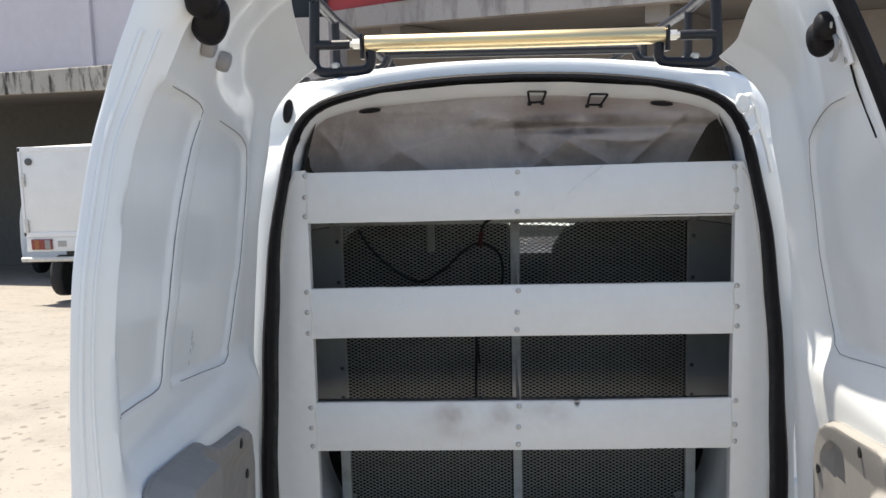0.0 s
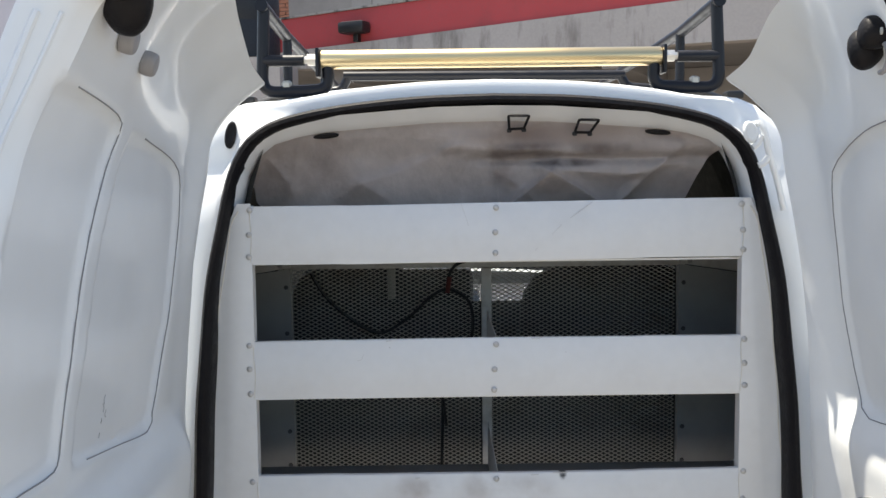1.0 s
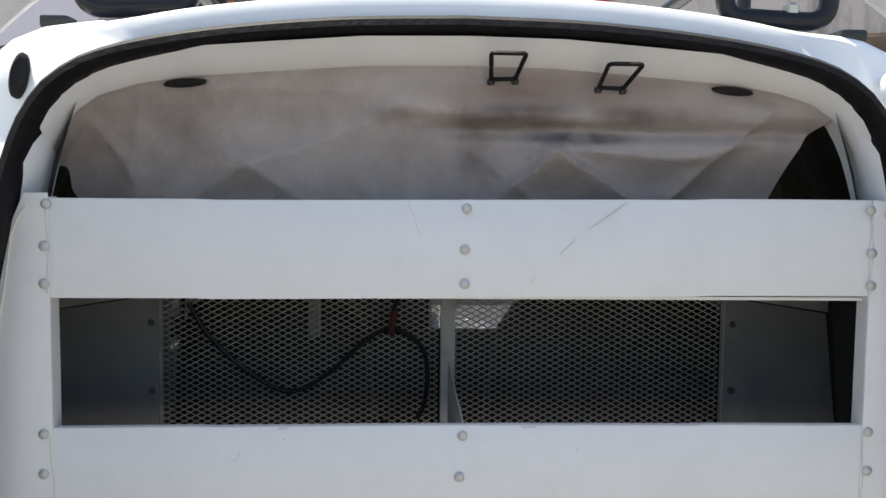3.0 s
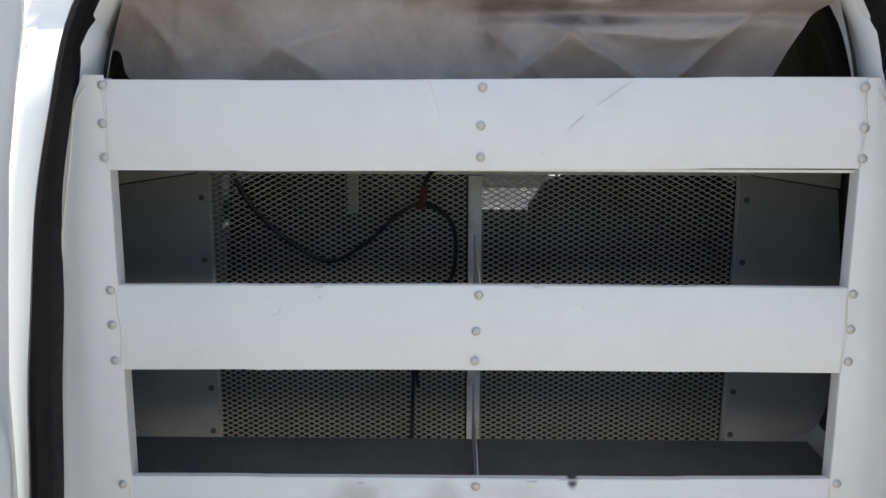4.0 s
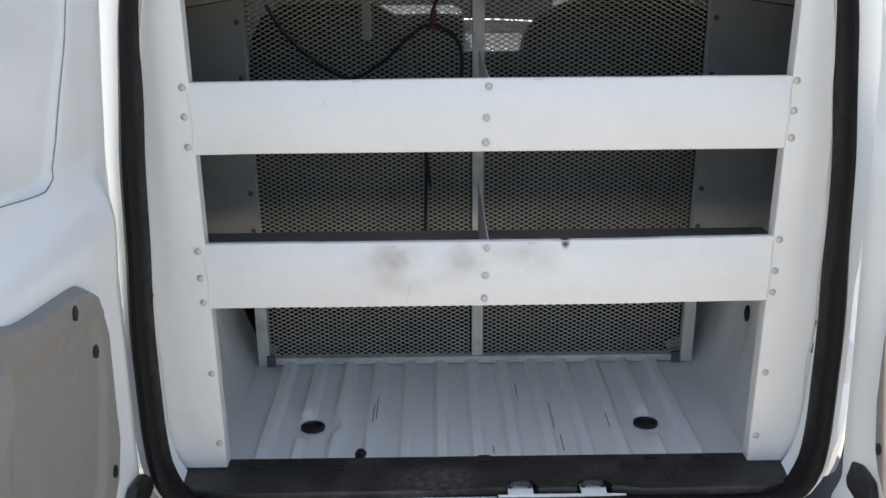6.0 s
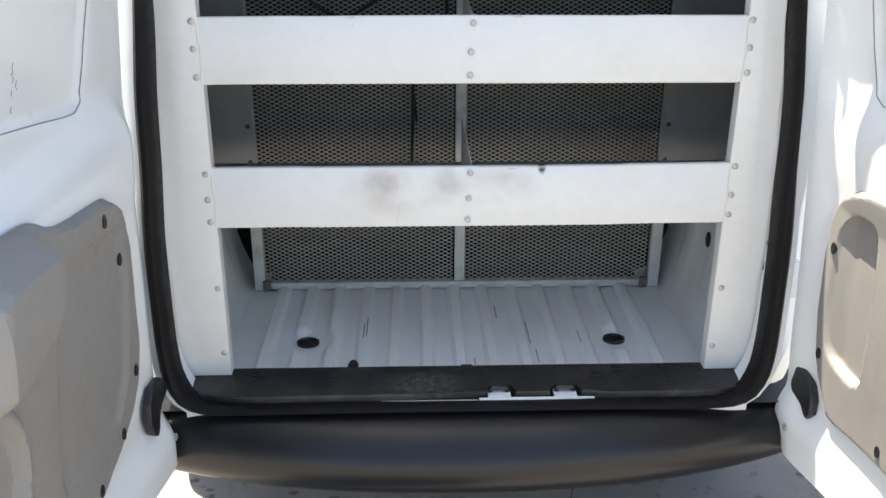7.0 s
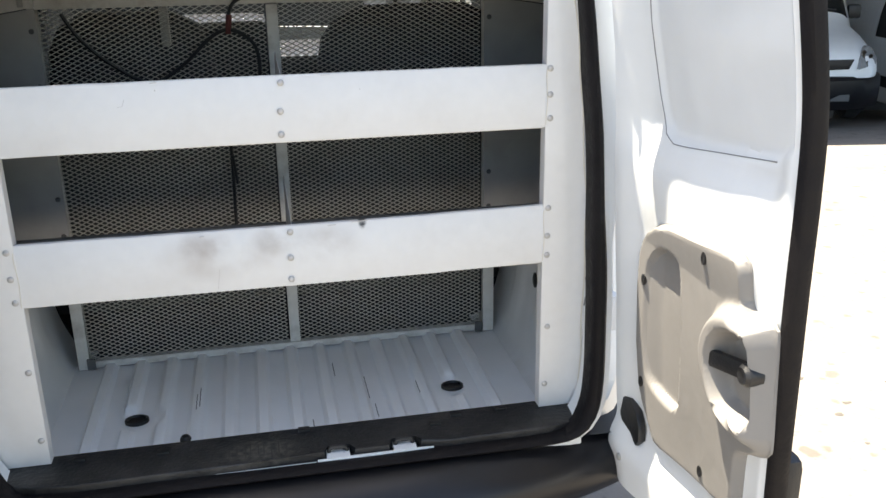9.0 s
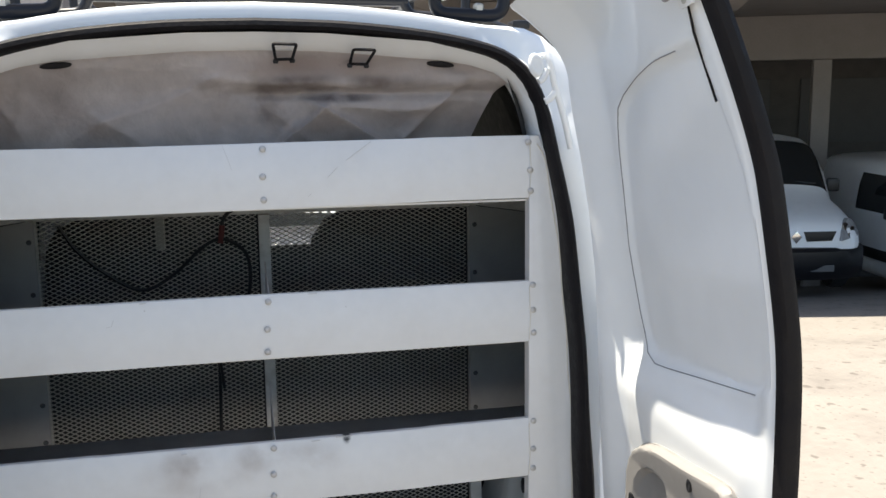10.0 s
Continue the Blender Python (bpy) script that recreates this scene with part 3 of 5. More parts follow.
for x in (.062, .197):
    part("striker", tubed(rounded([(x - .018, -.066, .575), (x - .018, -.066, .599), (x + .018, -.066, .599), (x + .018, -.066, .575)], .01), .0045, 8), PLASTIC, van, "dark steel door striker", True)
    part("striker_pad", box(bmesh.new(), x - .0235, x + .0235, -.088, -.0555, .574, .5895, .002), WHITE, van, "white painted striker recess", True)
for x, y in ((-.44, .0), (-.28, -.01), (.32, .005), (.42, .01), (.27, -.02), (.0, .015)):
    part("sill_clip", box(bmesh.new(), x - .012, x + .012, y - .008, y + .008, .597, .604, .002), PLASTIC, van, "black plastic clip", True)

# bumper
BPROF = [(-.085, .566), (-.11, .568), (-.135, .563), (-.158, .553), (-.178, .537), (-.194, .516), (-.203, .492), (-.204, .466), (-.195, .441), (-.172, .419), (-.125, .404), (-.06, .404)]
bm = bmesh.new()
cols = []
for u in np.linspace(-1, 1, 61):
    a = abs(u)
    x = .86 * (u if a < .78 else math.copysign(.78 + (a - .78) * .55, u))
    back = .105 * (a / .78) ** 2.6 if a < .78 else .105 + 1.1 * (a - .78) ** 1.2
    sag = -.006 * math.exp(-((x - .1) / .12) ** 2) + .004 * math.sin(9 * x)
    cols.append([Vector((x, y + back * (0 if j == 0 else 1), z + (sag if 1 < j < 7 else 0) + .012 * a * (1 if j > 4 else 0))) for j, (y, z) in enumerate(BPROF)])
loft(bm, cols, closed=False, caps=False)
part("rear_bumper", bm, BUMPER, van, "dusty black plastic rear bumper", True)
part("under_panel", box(bmesh.new(), -.70, .70, .12, .5, .34, .50, .02), GAP, van, "dark underside behind the bumper")

# corner plugs, roof edge clamps and hooks
for s, lab in ((-1, "oval black rubber plug"),):
    m = Matrix.Translation((s * .5345, .034, 1.754)) @ Matrix.Rotation(radians(-9 * s), 4, 'Y') @ facing((s * .12, -1, .1)) @ Matrix.Diagonal((.72, 1.75, 1, 1))
    part("corner_plug", lathed([(.016, -.004), (.016, .006), (.012, .009), (.004, .006)], 20, m), RUBBER, van, lab, True)
for corners in (((.029, -.016, 1.7845), (.0695, -.026, 1.783), (.065, .045, 1.761), (.035, .045, 1.760)), ((.171, -.008, 1.775), (.209, -.021, 1.7735), (.201, .045, 1.751), (.170, .045, 1.752))):
    ring = rounded([Vector(corners[3]).lerp(Vector(corners[0]), .5)] + [Vector(q) for q in corners] + [Vector(corners[3]).lerp(Vector(corners[0]), .4)], .006, 4)
    hook = part("roof_hook", tubed(ring, .0028, 8), RUBBER, van, "black bent-wire roof hook", True)
    for foot in (corners[2], corners[3]):
        part("hook_foot", lathed([(.004, -.004), (.0055, 0), (.004, .004)], 10, Matrix.Translation(Vector(foot) + Vector((0, .002, -.003)))), PLASTIC, hook, "", True)
for x in (-.343, .343):
    part("roof_slot", lathed([(.006, -.004), (.006, .003), (.003, .004)], 20, Matrix.Translation((x, .052, 1.7505)) @ Matrix.Rotation(radians(4 * math.copysign(1, x)), 4, 'Y') @ facing((0, -.9, -.4)) @ Matrix.Diagonal((4.4, .8, 1, 1))), RUBBER, van, "dark slot in the roof header", True)

# inner roof header: from the seal back to the slots
def roof_edge(x):
    """Height at which the header meets the cloth."""
    return lerp_table([(0, 1.778), (.12, 1.776), (.23, 1.768), (.345, 1.759), (.40, 1.750), (.45, 1.735), (.48, 1.712), (.5, 1.68), (.52, 1.64)], abs(x))


bm = bmesh.new()
hdr = []
for x in np.linspace(-.505, .505, 90):
    top = roof_edge(x)
    hdr.append([Vector((x, min(y, .06 + y * .02) if abs(x) > .44 else y, top + (dz if y < .09 or abs(x) < .44 else .003))) for y, dz in ((.0, .028), (.006, .0245), (.014, .019), (.024, .012), (.036, .0055), (.046, .001), (.053, -.001), (.058, .002), (.10, .012), (.3, .03))])
loft(bm, hdr, closed=False)
part("roof_header", bm, INNER, van, "white painted roof header", True)
# roof skin coloured dark to stand for the shade under the roof
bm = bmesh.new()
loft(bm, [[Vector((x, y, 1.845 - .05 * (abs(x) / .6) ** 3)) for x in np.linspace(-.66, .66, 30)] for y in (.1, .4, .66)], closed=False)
part("roof_skin_shaded", bm, LINING_SHADE, van, "inner roof skin, its shade put into a dark colour", True)

# wheels
for s in (-1, 1):
    for y in (.72, 2.85):
        m = Matrix.Translation((s * .70, y, .30)) @ facing((s, 0, 0))
        w = part("wheel", lathed([(.17, -.08), (.28, -.085), (.30, -.06), (.30, .06), (.28, .085), (.17, .08)], 32, m), TYRE, van, "dusty black tyre", True)
        part("rim", lathed([(.16, -.04), (.18, -.07), (.185, .06), (.16, .07), (.12, .04), (.03, .045)], 24, m), RIM, w, "grey steel rim", True)

# tail hinges in the door gap
for s in (-1, 1):
    for z in (.80,):
        part("hinge", box(bmesh.new(), s * .655 - .025, s * .655 + .025, .0, .06, z - .04, z + .04, .006), INNER, van, "white painted door hinge", True)


# pillar faces in the gap behind the doors
for sgn in (-1, 1):
    idx = [i for i, p in enumerate(RING) if p.x * sgn > .4 and .60 < p.z < 1.66]
    a, b, c = contour(.06, .055), contour(.11, .10), contour(.26, .125)
    bm = bmesh.new()
    loft(bm, [[q[i] for i in idx] for q in (a, b, c)], closed=False)
    part("hinge_pillar", bm, WHITE, van, "white hinge pillar", True)


# ---- rear doors ----
RIGHT_X = [(.45, .712), (.65, .694), (.85, .674), (1.0, .664), (1.12, .659), (1.22, .657), (1.35, .651), (1.5, .628), (1.6, .610), (1.7, .592), (1.8, .575), (1.95, .55)]
LEFT_X = [(.45, .64), (.65, .628), (.85, .611), (1.0, .600), (1.12, .598), (1.22, .602), (1.35, .605), (1.5, .596), (1.6, .587), (1.7, .577), (1.8, .563), (1.95, .545)]
RIGHT_FREE = [(.42, -.535), (.5, -.547), (.7, -.576), (.9, -.599), (1.1, -.610), (1.3, -.614), (1.5, -.612), (1.68, -.605), (1.85, -.594), (2, -.58)]
LEFT_FREE = [(.4, -.905), (.6, -.905), (.8, -.905), (1.0, -.905), (1.2, -.904), (1.35, -.901), (1.5, -.887), (1.6, -.858), (1.7, -.825), (1.8, -.785), (2.0, -.74)]
TOP = [(-.95, 1.985), (-.45, 1.975), (-.3, 1.946), (-.2, 1.902), (-.1, 1.856), (-.05, 1.835), (.05, 1.78)]
BOTTOM = [(-.95, .50), (-.5, .495), (-.3, .490), (-.115, .482), (-.085, .486), (-.065, .50)]
GROOVE_R = spline([(0, *p) for p in ((-.537, 1.259), (-.405, 1.240), (-.24, 1.218), (-.197, 1.222), (-.169, 1.249), (-.153, 1.365), (-.166, 1.529), (-.180, 1.62), (-.205, 1.672), (-.275, 1.704), (-.386, 1.731), (-.487, 1.746))], 60)
GROOVE_A = spline([(0, *p) for p in ((-.719, 1.785), (-.629, 1.773), (-.553, 1.759), (-.530, 1.742), (-.540, 1.71), (-.605, 1.584), (-.651, 1.425), (-.670, 1.312), (-.695, 1.293), (-.78, 1.297), (-.862, 1.301))], 60)
GROOVE_B = spline([(0, *p) for p in ((-.402, 1.733), (-.263, 1.708), (-.200, 1.685), (-.178, 1.655), (-.175, 1.56), (-.219, 1.389), (-.268, 1.262), (-.285, 1.24), (-.325, 1.236), (-.44, 1.253), (-.568, 1.272))], 60)
RIGHT_X, LEFT_X, RIGHT_FREE, LEFT_FREE = ([(p.x, p.y) for p in spline([(a, b, 0) for a, b in t], 80)] for t in (RIGHT_X, LEFT_X, RIGHT_FREE, LEFT_FREE))
RPANEL = [(p.y, p.z) for p in GROOVE_R[::2]] + [(-.55, 1.755), (-.595, 1.5), (-.60, 1.29)]
LPANEL_A = [(p.y, p.z) for p in GROOVE_A[::2]] + [(-.875, 1.42), (-.845, 1.6), (-.775, 1.79)]
LPANEL_B = [(p.y, p.z) for p in GROOVE_B[::2]] + [(-.628, 1.278), (-.607, 1.40), (-.557, 1.58), (-.475, 1.738)]


HINGE_Y = -.065
HINGE_R = [(.45, .69), (.49, .68), (.58, .655), (.70, .645), (.87, .636), (1.03, .625), (1.21, .615), (1.36, .607), (1.47, .594), (1.57, .577), (1.67, .556), (1.8, .54)]
HINGE_L = [(.45, .66), (.60, .64), (.80, .629), (.97, .622), (1.21, .617), (1.35, .605), (1.5, .590), (1.6, .572), (1.67, .556), (1.8, .54)]


LEDGE = [(1.03, 0), (1.10, -.008), (1.165, -.009), (1.235, .016), (1.30, .010), (1.42, 0)]
LEDGE = [(p.x, p.y) for p in spline([(a, b, 0) for a, b in LEDGE], 40)]     # sloping ledge between trim and panel


def base_x(side, y, z):
    """The skin leans outward below the waist, more towards the free edge."""
    table = RIGHT_X if side > 0 else LEFT_X
    x = lerp_table(table, z)
    free = lerp_table(RIGHT_FREE if side > 0 else LEFT_FREE, z)
    ledge = lerp_table(LEDGE, z) * smooth01(.015, .07, y - free)
    if z < 1.12:
        x = lerp_table(table, 1.12) + (x - lerp_table(table, 1.12)) * (.1 + .9 * smooth01(-.02, -.42, y))
    x += ledge
    return x + (lerp_table(HINGE_R if side > 0 else HINGE_L, z) - x) * (1 - smooth01(HINGE_Y, -.16, y))


def door_x(side, y, z):
    """Distance of a door's inner skin from the van's middle."""
    x = base_x(side, y, z)
    x -= .03 * smooth01(.62, .535, z)
    dz = lerp_table(TOP, y) - z
    w = smooth01(-.2, -.45, y) if side > 0 else 0.0
    x -= (1 - w) * .10 * max(0.0, 1 - dz / .13) ** 2 + w * .090 * max(0.0, 1 - dz / .40) ** 1.4
    if side < 0:                            # the wide door's head curls in early towards the free edge
        x -= .05 * smooth01(-.25, -.6, y) * smooth01(.30, .05, dz)
    for poly in ((RPANEL,) if side > 0 else (LPANEL_A, LPANEL_B)):
        x += .010 * smooth01(.004, -.012, inside(poly, y, z))
    free = lerp_table(RIGHT_FREE if side > 0 else LEFT_FREE, z)
    x += (.010 if side > 0 else .014) * smooth01(.016, .002, y - free) + .010 * smooth01(-.078, HINGE_Y, y)
    return x


TOP = [(p.x, p.y) for p in spline([(a, b, 0) for a, b in TOP], 60)]


def fine(profile):
    """A turned profile with more points, so that it reads as round."""
    return [(p.x, p.y) for p in spline([(a, b, 0) for a, b in profile], 18)]


LEFT_RIM = [(p.x, p.y) for p in spline([(a, b, 0) for a, b in ((.45, .704), (.72, .689), (1.0, .674), (1.22, .661), (1.43, .645), (1.59, .634), (1.72, .619), (1.82, .599), (1.9, .572), (2.02, .535))], 80)]


def rear_door(side):
    free = RIGHT_FREE if side > 0 else LEFT_FREE
    nu, nv = 84, 150
    bm = bmesh.new()
    grid, back = [], []
    for j in range(nv + 1):
        v = j / nv
        row, row2 = [], []
        for i in range(nu + 1):
            u = i / nu
            y = HINGE_Y
            z = .45 + v * 1.5
            for _ in range(4):
                f = lerp_table(free, z)
                y = HINGE_Y + (f - HINGE_Y) * u
                lo, hi = lerp_table(BOTTOM, y) - (.012 if side > 0 else 0), lerp_table(TOP, y)
                z = lo + (hi - lo) * v
            x = door_x(side, y, z)
            row.append(bm.verts.new((side * x, y, z)))
            thick = .045 * smooth01(1.0, .7, u) + (.064 if side < 0 else .008) * smooth01(.7, 1.0, u)
            flange = 0.0
            if side < 0:                    # smoother outer skin, and a slanting flange along the free edge
                x = lerp_table(LEFT_X, z) + (lerp_table(HINGE_L, z) - lerp_table(LEFT_X, z)) * (1 - smooth01(HINGE_Y, -.16, y)) - .035 * max(0.0, 1 - (lerp_table(TOP, y) - z) / .25) ** 1.5 * (1 - smooth01(.7, 1.0, u))
                x += (lerp_table(LEFT_RIM, z) - thick - x) * smooth01(.7, 1.0, u)
                flange = (.012 + .024 * smooth01(.9, 1.75, z)) * smooth01(.82, 1.0, u)
            row2.append((side * (x + thick), y - flange, z))
        grid.append(row)
        back.append(row2)
    for a, b in zip(grid, grid[1:]):
        for k in range(nu):
            bm.faces.new((a[k], a[k + 1], b[k + 1], b[k]))
    js, ks = list(range(0, nv + 1, 2)), list(range(0, nu + 1, 4))
    bk = [[bm.verts.new(back[j][k]) for k in ks] for j in js]
    for a, b in zip(bk, bk[1:]):
        for k in range(len(ks) - 1):
            bm.faces.new((a[k], a[k + 1], b[k + 1], b[k]))
    rolls = []
    if side < 0:
        for s, o in ((.05, .0015), (.15, .003), (.35, .0035), (.85, .0035), (.95, .0015)):
            rolls.append([bm.verts.new(grid[j][-1].co.lerp(Vector(back[j][-1]), s) + Vector((0, -o, 0))) for j in js])
    for i in range(len(js) - 1):
        for col, kk in ((0, 0), (-1, -1)):
            strip = [grid[j][col] for j in range(js[i], js[i + 1] + 1)]
            if col == 0 or side > 0:
                bm.faces.new(strip + [bk[i + 1][kk], bk[i][kk]])
            else:                           # the wide door's free edge is rolled over
                last = strip
                for r in range(len(rolls)):
                    nxt = [rolls[r][i], rolls[r][i + 1]]
                    bm.faces.new(last + nxt[::-1])
                    last = nxt
                bm.faces.new(last + [bk[i + 1][kk], bk[i][kk]])
    for i in range(len(ks) - 1):
        for rw in (0, -1):
            strip = [grid[rw][k] for k in range(ks[i], ks[i + 1] + 1)]
            bm.faces.new(strip + [bk[rw][i + 1], bk[rw][i]])
    rim_line = [(grid[j][-1].co.copy(), Vector(back[j][-1])) for j in js]
    door = part("rear_door", bm, WHITE, van, ("narrow" if side > 0 else "wide") + " white rear door, swung fully open", True)

    if side < 0:
        for s, r in ((.22, .0035), (.62, .005)):
            part("edge_bead", tubed([inner.lerp(outer, s) + Vector((0, -.002, 0)) for inner, outer in rim_line[6:-6]], r, 8), WHITE, door, "rolled bead along the door's edge", True)

    def on(y, z, off=0.0):
        return Vector((side * (door_x(side, y, z) - off), y, z))

    # grey lines round the pressed panels, the grooves' shade drawn as colour
    lines = [GROOVE_R] if side > 0 else [GROOVE_A, GROOVE_B]
    for ln in lines:
        part("groove_shade_line", tubed([on(p.y, p.z, .0) for p in ln], .0010, 6), LINEGREY, door, "fine grey line painted as the shade in the panel's groove", True)

    # moulded trim over the lower half
    if side > 0:
        poly = [(-.152, .93), (-.157, 1.0), (-.170, 1.03), (-.190, 1.052), (-.23, 1.074), (-.29, 1.091), (-.40, 1.104), (-.51, 1.117), (-.533, 1.112), (-.541, 1.097), (-.541, 1.048), (-.553, 1.034), (-.588, 1.036), (-.602, 1.03), (-.609, 1.005), (-.606, .845), (-.597, .815), (-.579, .80), (-.540, .782), (-.530, .765), (-.514, .672), (-.502, .65), (-.48, .641), (-.45, .636), (-.25, .618), (-.23, .623), (-.183, .694), (-.168, .728), (-.155, .814)]
    else:
        poly = [(-.247, .90), (-.248, 1.0), (-.262, 1.045), (-.285, 1.078), (-.318, 1.10), (-.353, 1.112), (-.50, 1.132), (-.55, 1.145), (-.612, 1.172), (-.735, 1.184), (-.81, 1.188), (-.845, 1.172), (-.855, 1.12), (-.845, .74), (-.80, .69), (-.62, .64), (-.452, .637), (-.36, .66), (-.294, .698), (-.258, .745), (-.241, .814)]
    rounds = ring_curve(poly, .007)
    pocket = ring_curve([(-.192, .877), (-.197, .971), (-.213, 1.005), (-.24, 1.03), (-.268, 1.037), (-.312, 1.038), (-.329, 1.01), (-.334, .894), (-.326, .775), (-.313, .742), (-.29, .737), (-.237, .743), (-.206, .763), (-.193, .82)], .012)
    cavity = ring_curve([(-.480, .927), (-.495, .974), (-.535, 1.001), (-.576, 1.006), (-.590, .996), (-.593, .88), (-.584, .862), (-.568, .857), (-.506, .864)], .009)
    recess = [(-.30, 1.05), (-.48, 1.085), (-.58, 1.10), (-.62, .80), (-.60, .74), (-.36, .72), (-.31, .78), (-.28, .95)]

    def relief(y, z):
        d = inside(poly, y, z)
        h = .018 * (1 - (1 - smooth01(0, -.012, d)) ** 2)
        if side > 0:
            h -= .0165 * smooth01(.003, -.007, inside(pocket, y, z)) * (.25 + .75 * smooth01(-.19, -.245, y))
            e = math.hypot(max(0.0, y + .555) / .118, (z - .932) / .108)
            h += .029 * smooth01(1.06, .80, e) * smooth01(0, -.020, d)
            h -= .042 * smooth01(.006, -.014, inside(cavity, y, z))
        else:
            h -= .008 * smooth01(.006, -.02, inside(recess, y, z))
            e = math.hypot((y + .80) / .185, (z - 1.125) / .105)
            h += .046 * smooth01(1.06, .70, e) * smooth01(0, -.026, d)
            e = math.hypot((y + .83) / .105, (z - .91) / .125)
            h += (.012 * smooth01(1.08, .9, e) - .018 * smooth01(.86, .74, e)) * smooth01(0, -.02, d)
        return h, d

    # rings of points that run from the outline in to the middle
    bm = bmesh.new()
    cen = (-.40, .88) if side > 0 else (-.52, .92)
    rings = []
    near = (0.0, 0.0006, .0018, .0035, .006, .009, .0125, .017)
    for k in range(len(near) + 52):
        ring = []
        for y0, z0 in rounds:
            full = math.hypot(cen[0] - y0, cen[1] - z0)
            run = near[k] / full if k < len(near) else near[-1] / full + (1 - near[-1] / full) * (k - len(near) + 1) / 52.5
            y, z = y0 + (cen[0] - y0) * run, z0 + (cen[1] - z0) * run
            h = -.004 if k == 0 else relief(y, z)[0]
            ring.append(Vector((side * (base_x(side, y, min(z, 1.12)) - .002 - h), y, z)))
        rings.append(ring)
    loft(bm, rings)
    bm.verts.ensure_lookup_table()
    bm.faces.new(bm.verts[-len(rings[-1]):])
    trim = part("door_trim", bm, TRIM, door, "moulded beige-grey plastic door trim", True)

    spots = [(-.190, .953), (-.425, 1.078), (-.188, .738), (-.405, .668)] if side > 0 else [(-.388, 1.090), (-.301, .992), (-.281, .775), (-.353, .693), (-.47, .665)]
    for y, z in spots:
        h = relief(y, z)[0] + .0016
        x = side * (base_x(side, y, z) - .002 - h)
        part("trim_screw", lathed([(.0095, -.006), (.0095, .0008), (.007, .0014), (.004, .0004)], 14, Matrix.Translation((x, y, z)) @ facing((-side, 0, 0)) @ Matrix.Diagonal((.8, 1.15, 1, 1))), PLASTIC, door, "dark trim fixing", True)
    if side > 0:
        m = Matrix.Translation((.639, -.522, .938)) @ Matrix.Rotation(radians(-11), 4, 'X') @ Matrix.Rotation(radians(6), 4, 'Z')
        part("door_pull", box(bmesh.new(), -.007, .007, -.074, .062, -.0145, .0145, .006, m), PLASTIC, door, "black inner door handle", True)
        part("door_pull", lathed([(.018, -.008), (.018, .014), (.013, .02), (.004, .018)], 16, Matrix.Translation((.642, -.587, .952)) @ facing((-1, 0, 0))), PLASTIC, door, "black handle pivot", True)
        # lower catch and bolt
        m = Matrix.Translation((.668, -.548, .622)) @ facing((-.8, -.35, -.25)) @ Matrix.Scale(.7, 4)
        catch = part("lower_catch", lathed([(.030, -.02), (.038, .0), (.036, .02), (.027, .045), (.02, .056), (.006, .06)], 20, m @ Matrix.Diagonal((1, .75, 1, 1))), DUSTY, door, "dusty dark grey catch", True)
        m = Matrix.Translation((.66, -.575, .610)) @ Matrix.Rotation(radians(30), 4, 'X')
        part("latch", box(bmesh.new(), -.022, .018, -.03, .022, -.014, .012, .007, m), PLASTIC, catch, "black latch", True)
        part("latch_eye", tubed([(.648, -.605 + .012 * math.cos(a), .592 + .014 * math.sin(a)) for a in np.linspace(0, 2 * math.pi, 14, endpoint=False)], .005, 8, closed=True), PLASTIC, catch, "black latch eye", True)
        # upper stop and mounting plate
        c = on(-.528, 1.846)
        part("upper_stop", lathed(fine([(.012, -.01), (.022, .0), (.030, .014), (.030, .030), (.020, .042), (.006, .046)]), 36, Matrix.Translation(c) @ facing((-.85, .35, -.15)) @ Matrix.Diagonal((.8, .95, .85, 1))), RUBBER, door, "black rubber door stop", True)
        part("upper_stop", lathed(fine([(.010, -.02), (.018, -.012), (.022, .003), (.021, .020), (.012, .028), (.004, .03)]), 32, Matrix.Translation(on(-.553, 1.862, .004)) @ facing((-.9, .1, .1)) @ Matrix.Diagonal((.95, 1.05, .9, 1))), RUBBER, door, "black lock housing", True)
        part("stop_ring", tubed([on(-.558, 1.827, .016) + Vector((0, .020 * math.cos(a), .020 * math.sin(a))) for a in np.linspace(1.3, 4.9, 16)], .004, 8), GREYPLUG, door, "pale ring", True)
        pl = part("stop_plate", box(bmesh.new(), -.003, .003, -.016, .016, -.04, .04, .002, Matrix.Translation(on(-.574, 1.834, .004)) @ Matrix.Rotation(radians(-10), 4, 'X') @ Matrix.Rotation(radians(-15), 4, 'Y')), INNER, door, "cream steel plate", True)
        for k in (-.028, 0, .028):
            part("plate_screw", lathed([(.007, 0), (.007, .003), (.003, .005)], 12, Matrix.Translation(on(-.574 + k * .2, 1.834 + k, .008)) @ facing((-1, 0, 0))), GALV, pl, "", True)
        part("strap", tubed([on(-.570, 1.81, .001), on(-.562, 1.765, .003), on(-.549, 1.677, .004)], .0035, 6, flat=.4), RUBBER, door, "hanging black strap", True)
        # rubber on the meeting edge
        bm = bmesh.new()
        sec = []
        for z in np.linspace(.49, 1.93, 90):
            f = lerp_table(RIGHT_FREE, z)
            x = door_x(1, f + .002, z)
            sec.append([Vector((x + a, f + b, z)) for a, b in ((-.003, .006), (-.008, .001), (-.007, -.012), (-.001, -.020), (.010, -.023), (.018, -.020), (.024, -.006), (.022, .008))])
        loft(bm, sec, closed=True, caps=True)
        part("edge_seal", bm, RUBBER, door, "black rubber strip on the meeting edge", True)
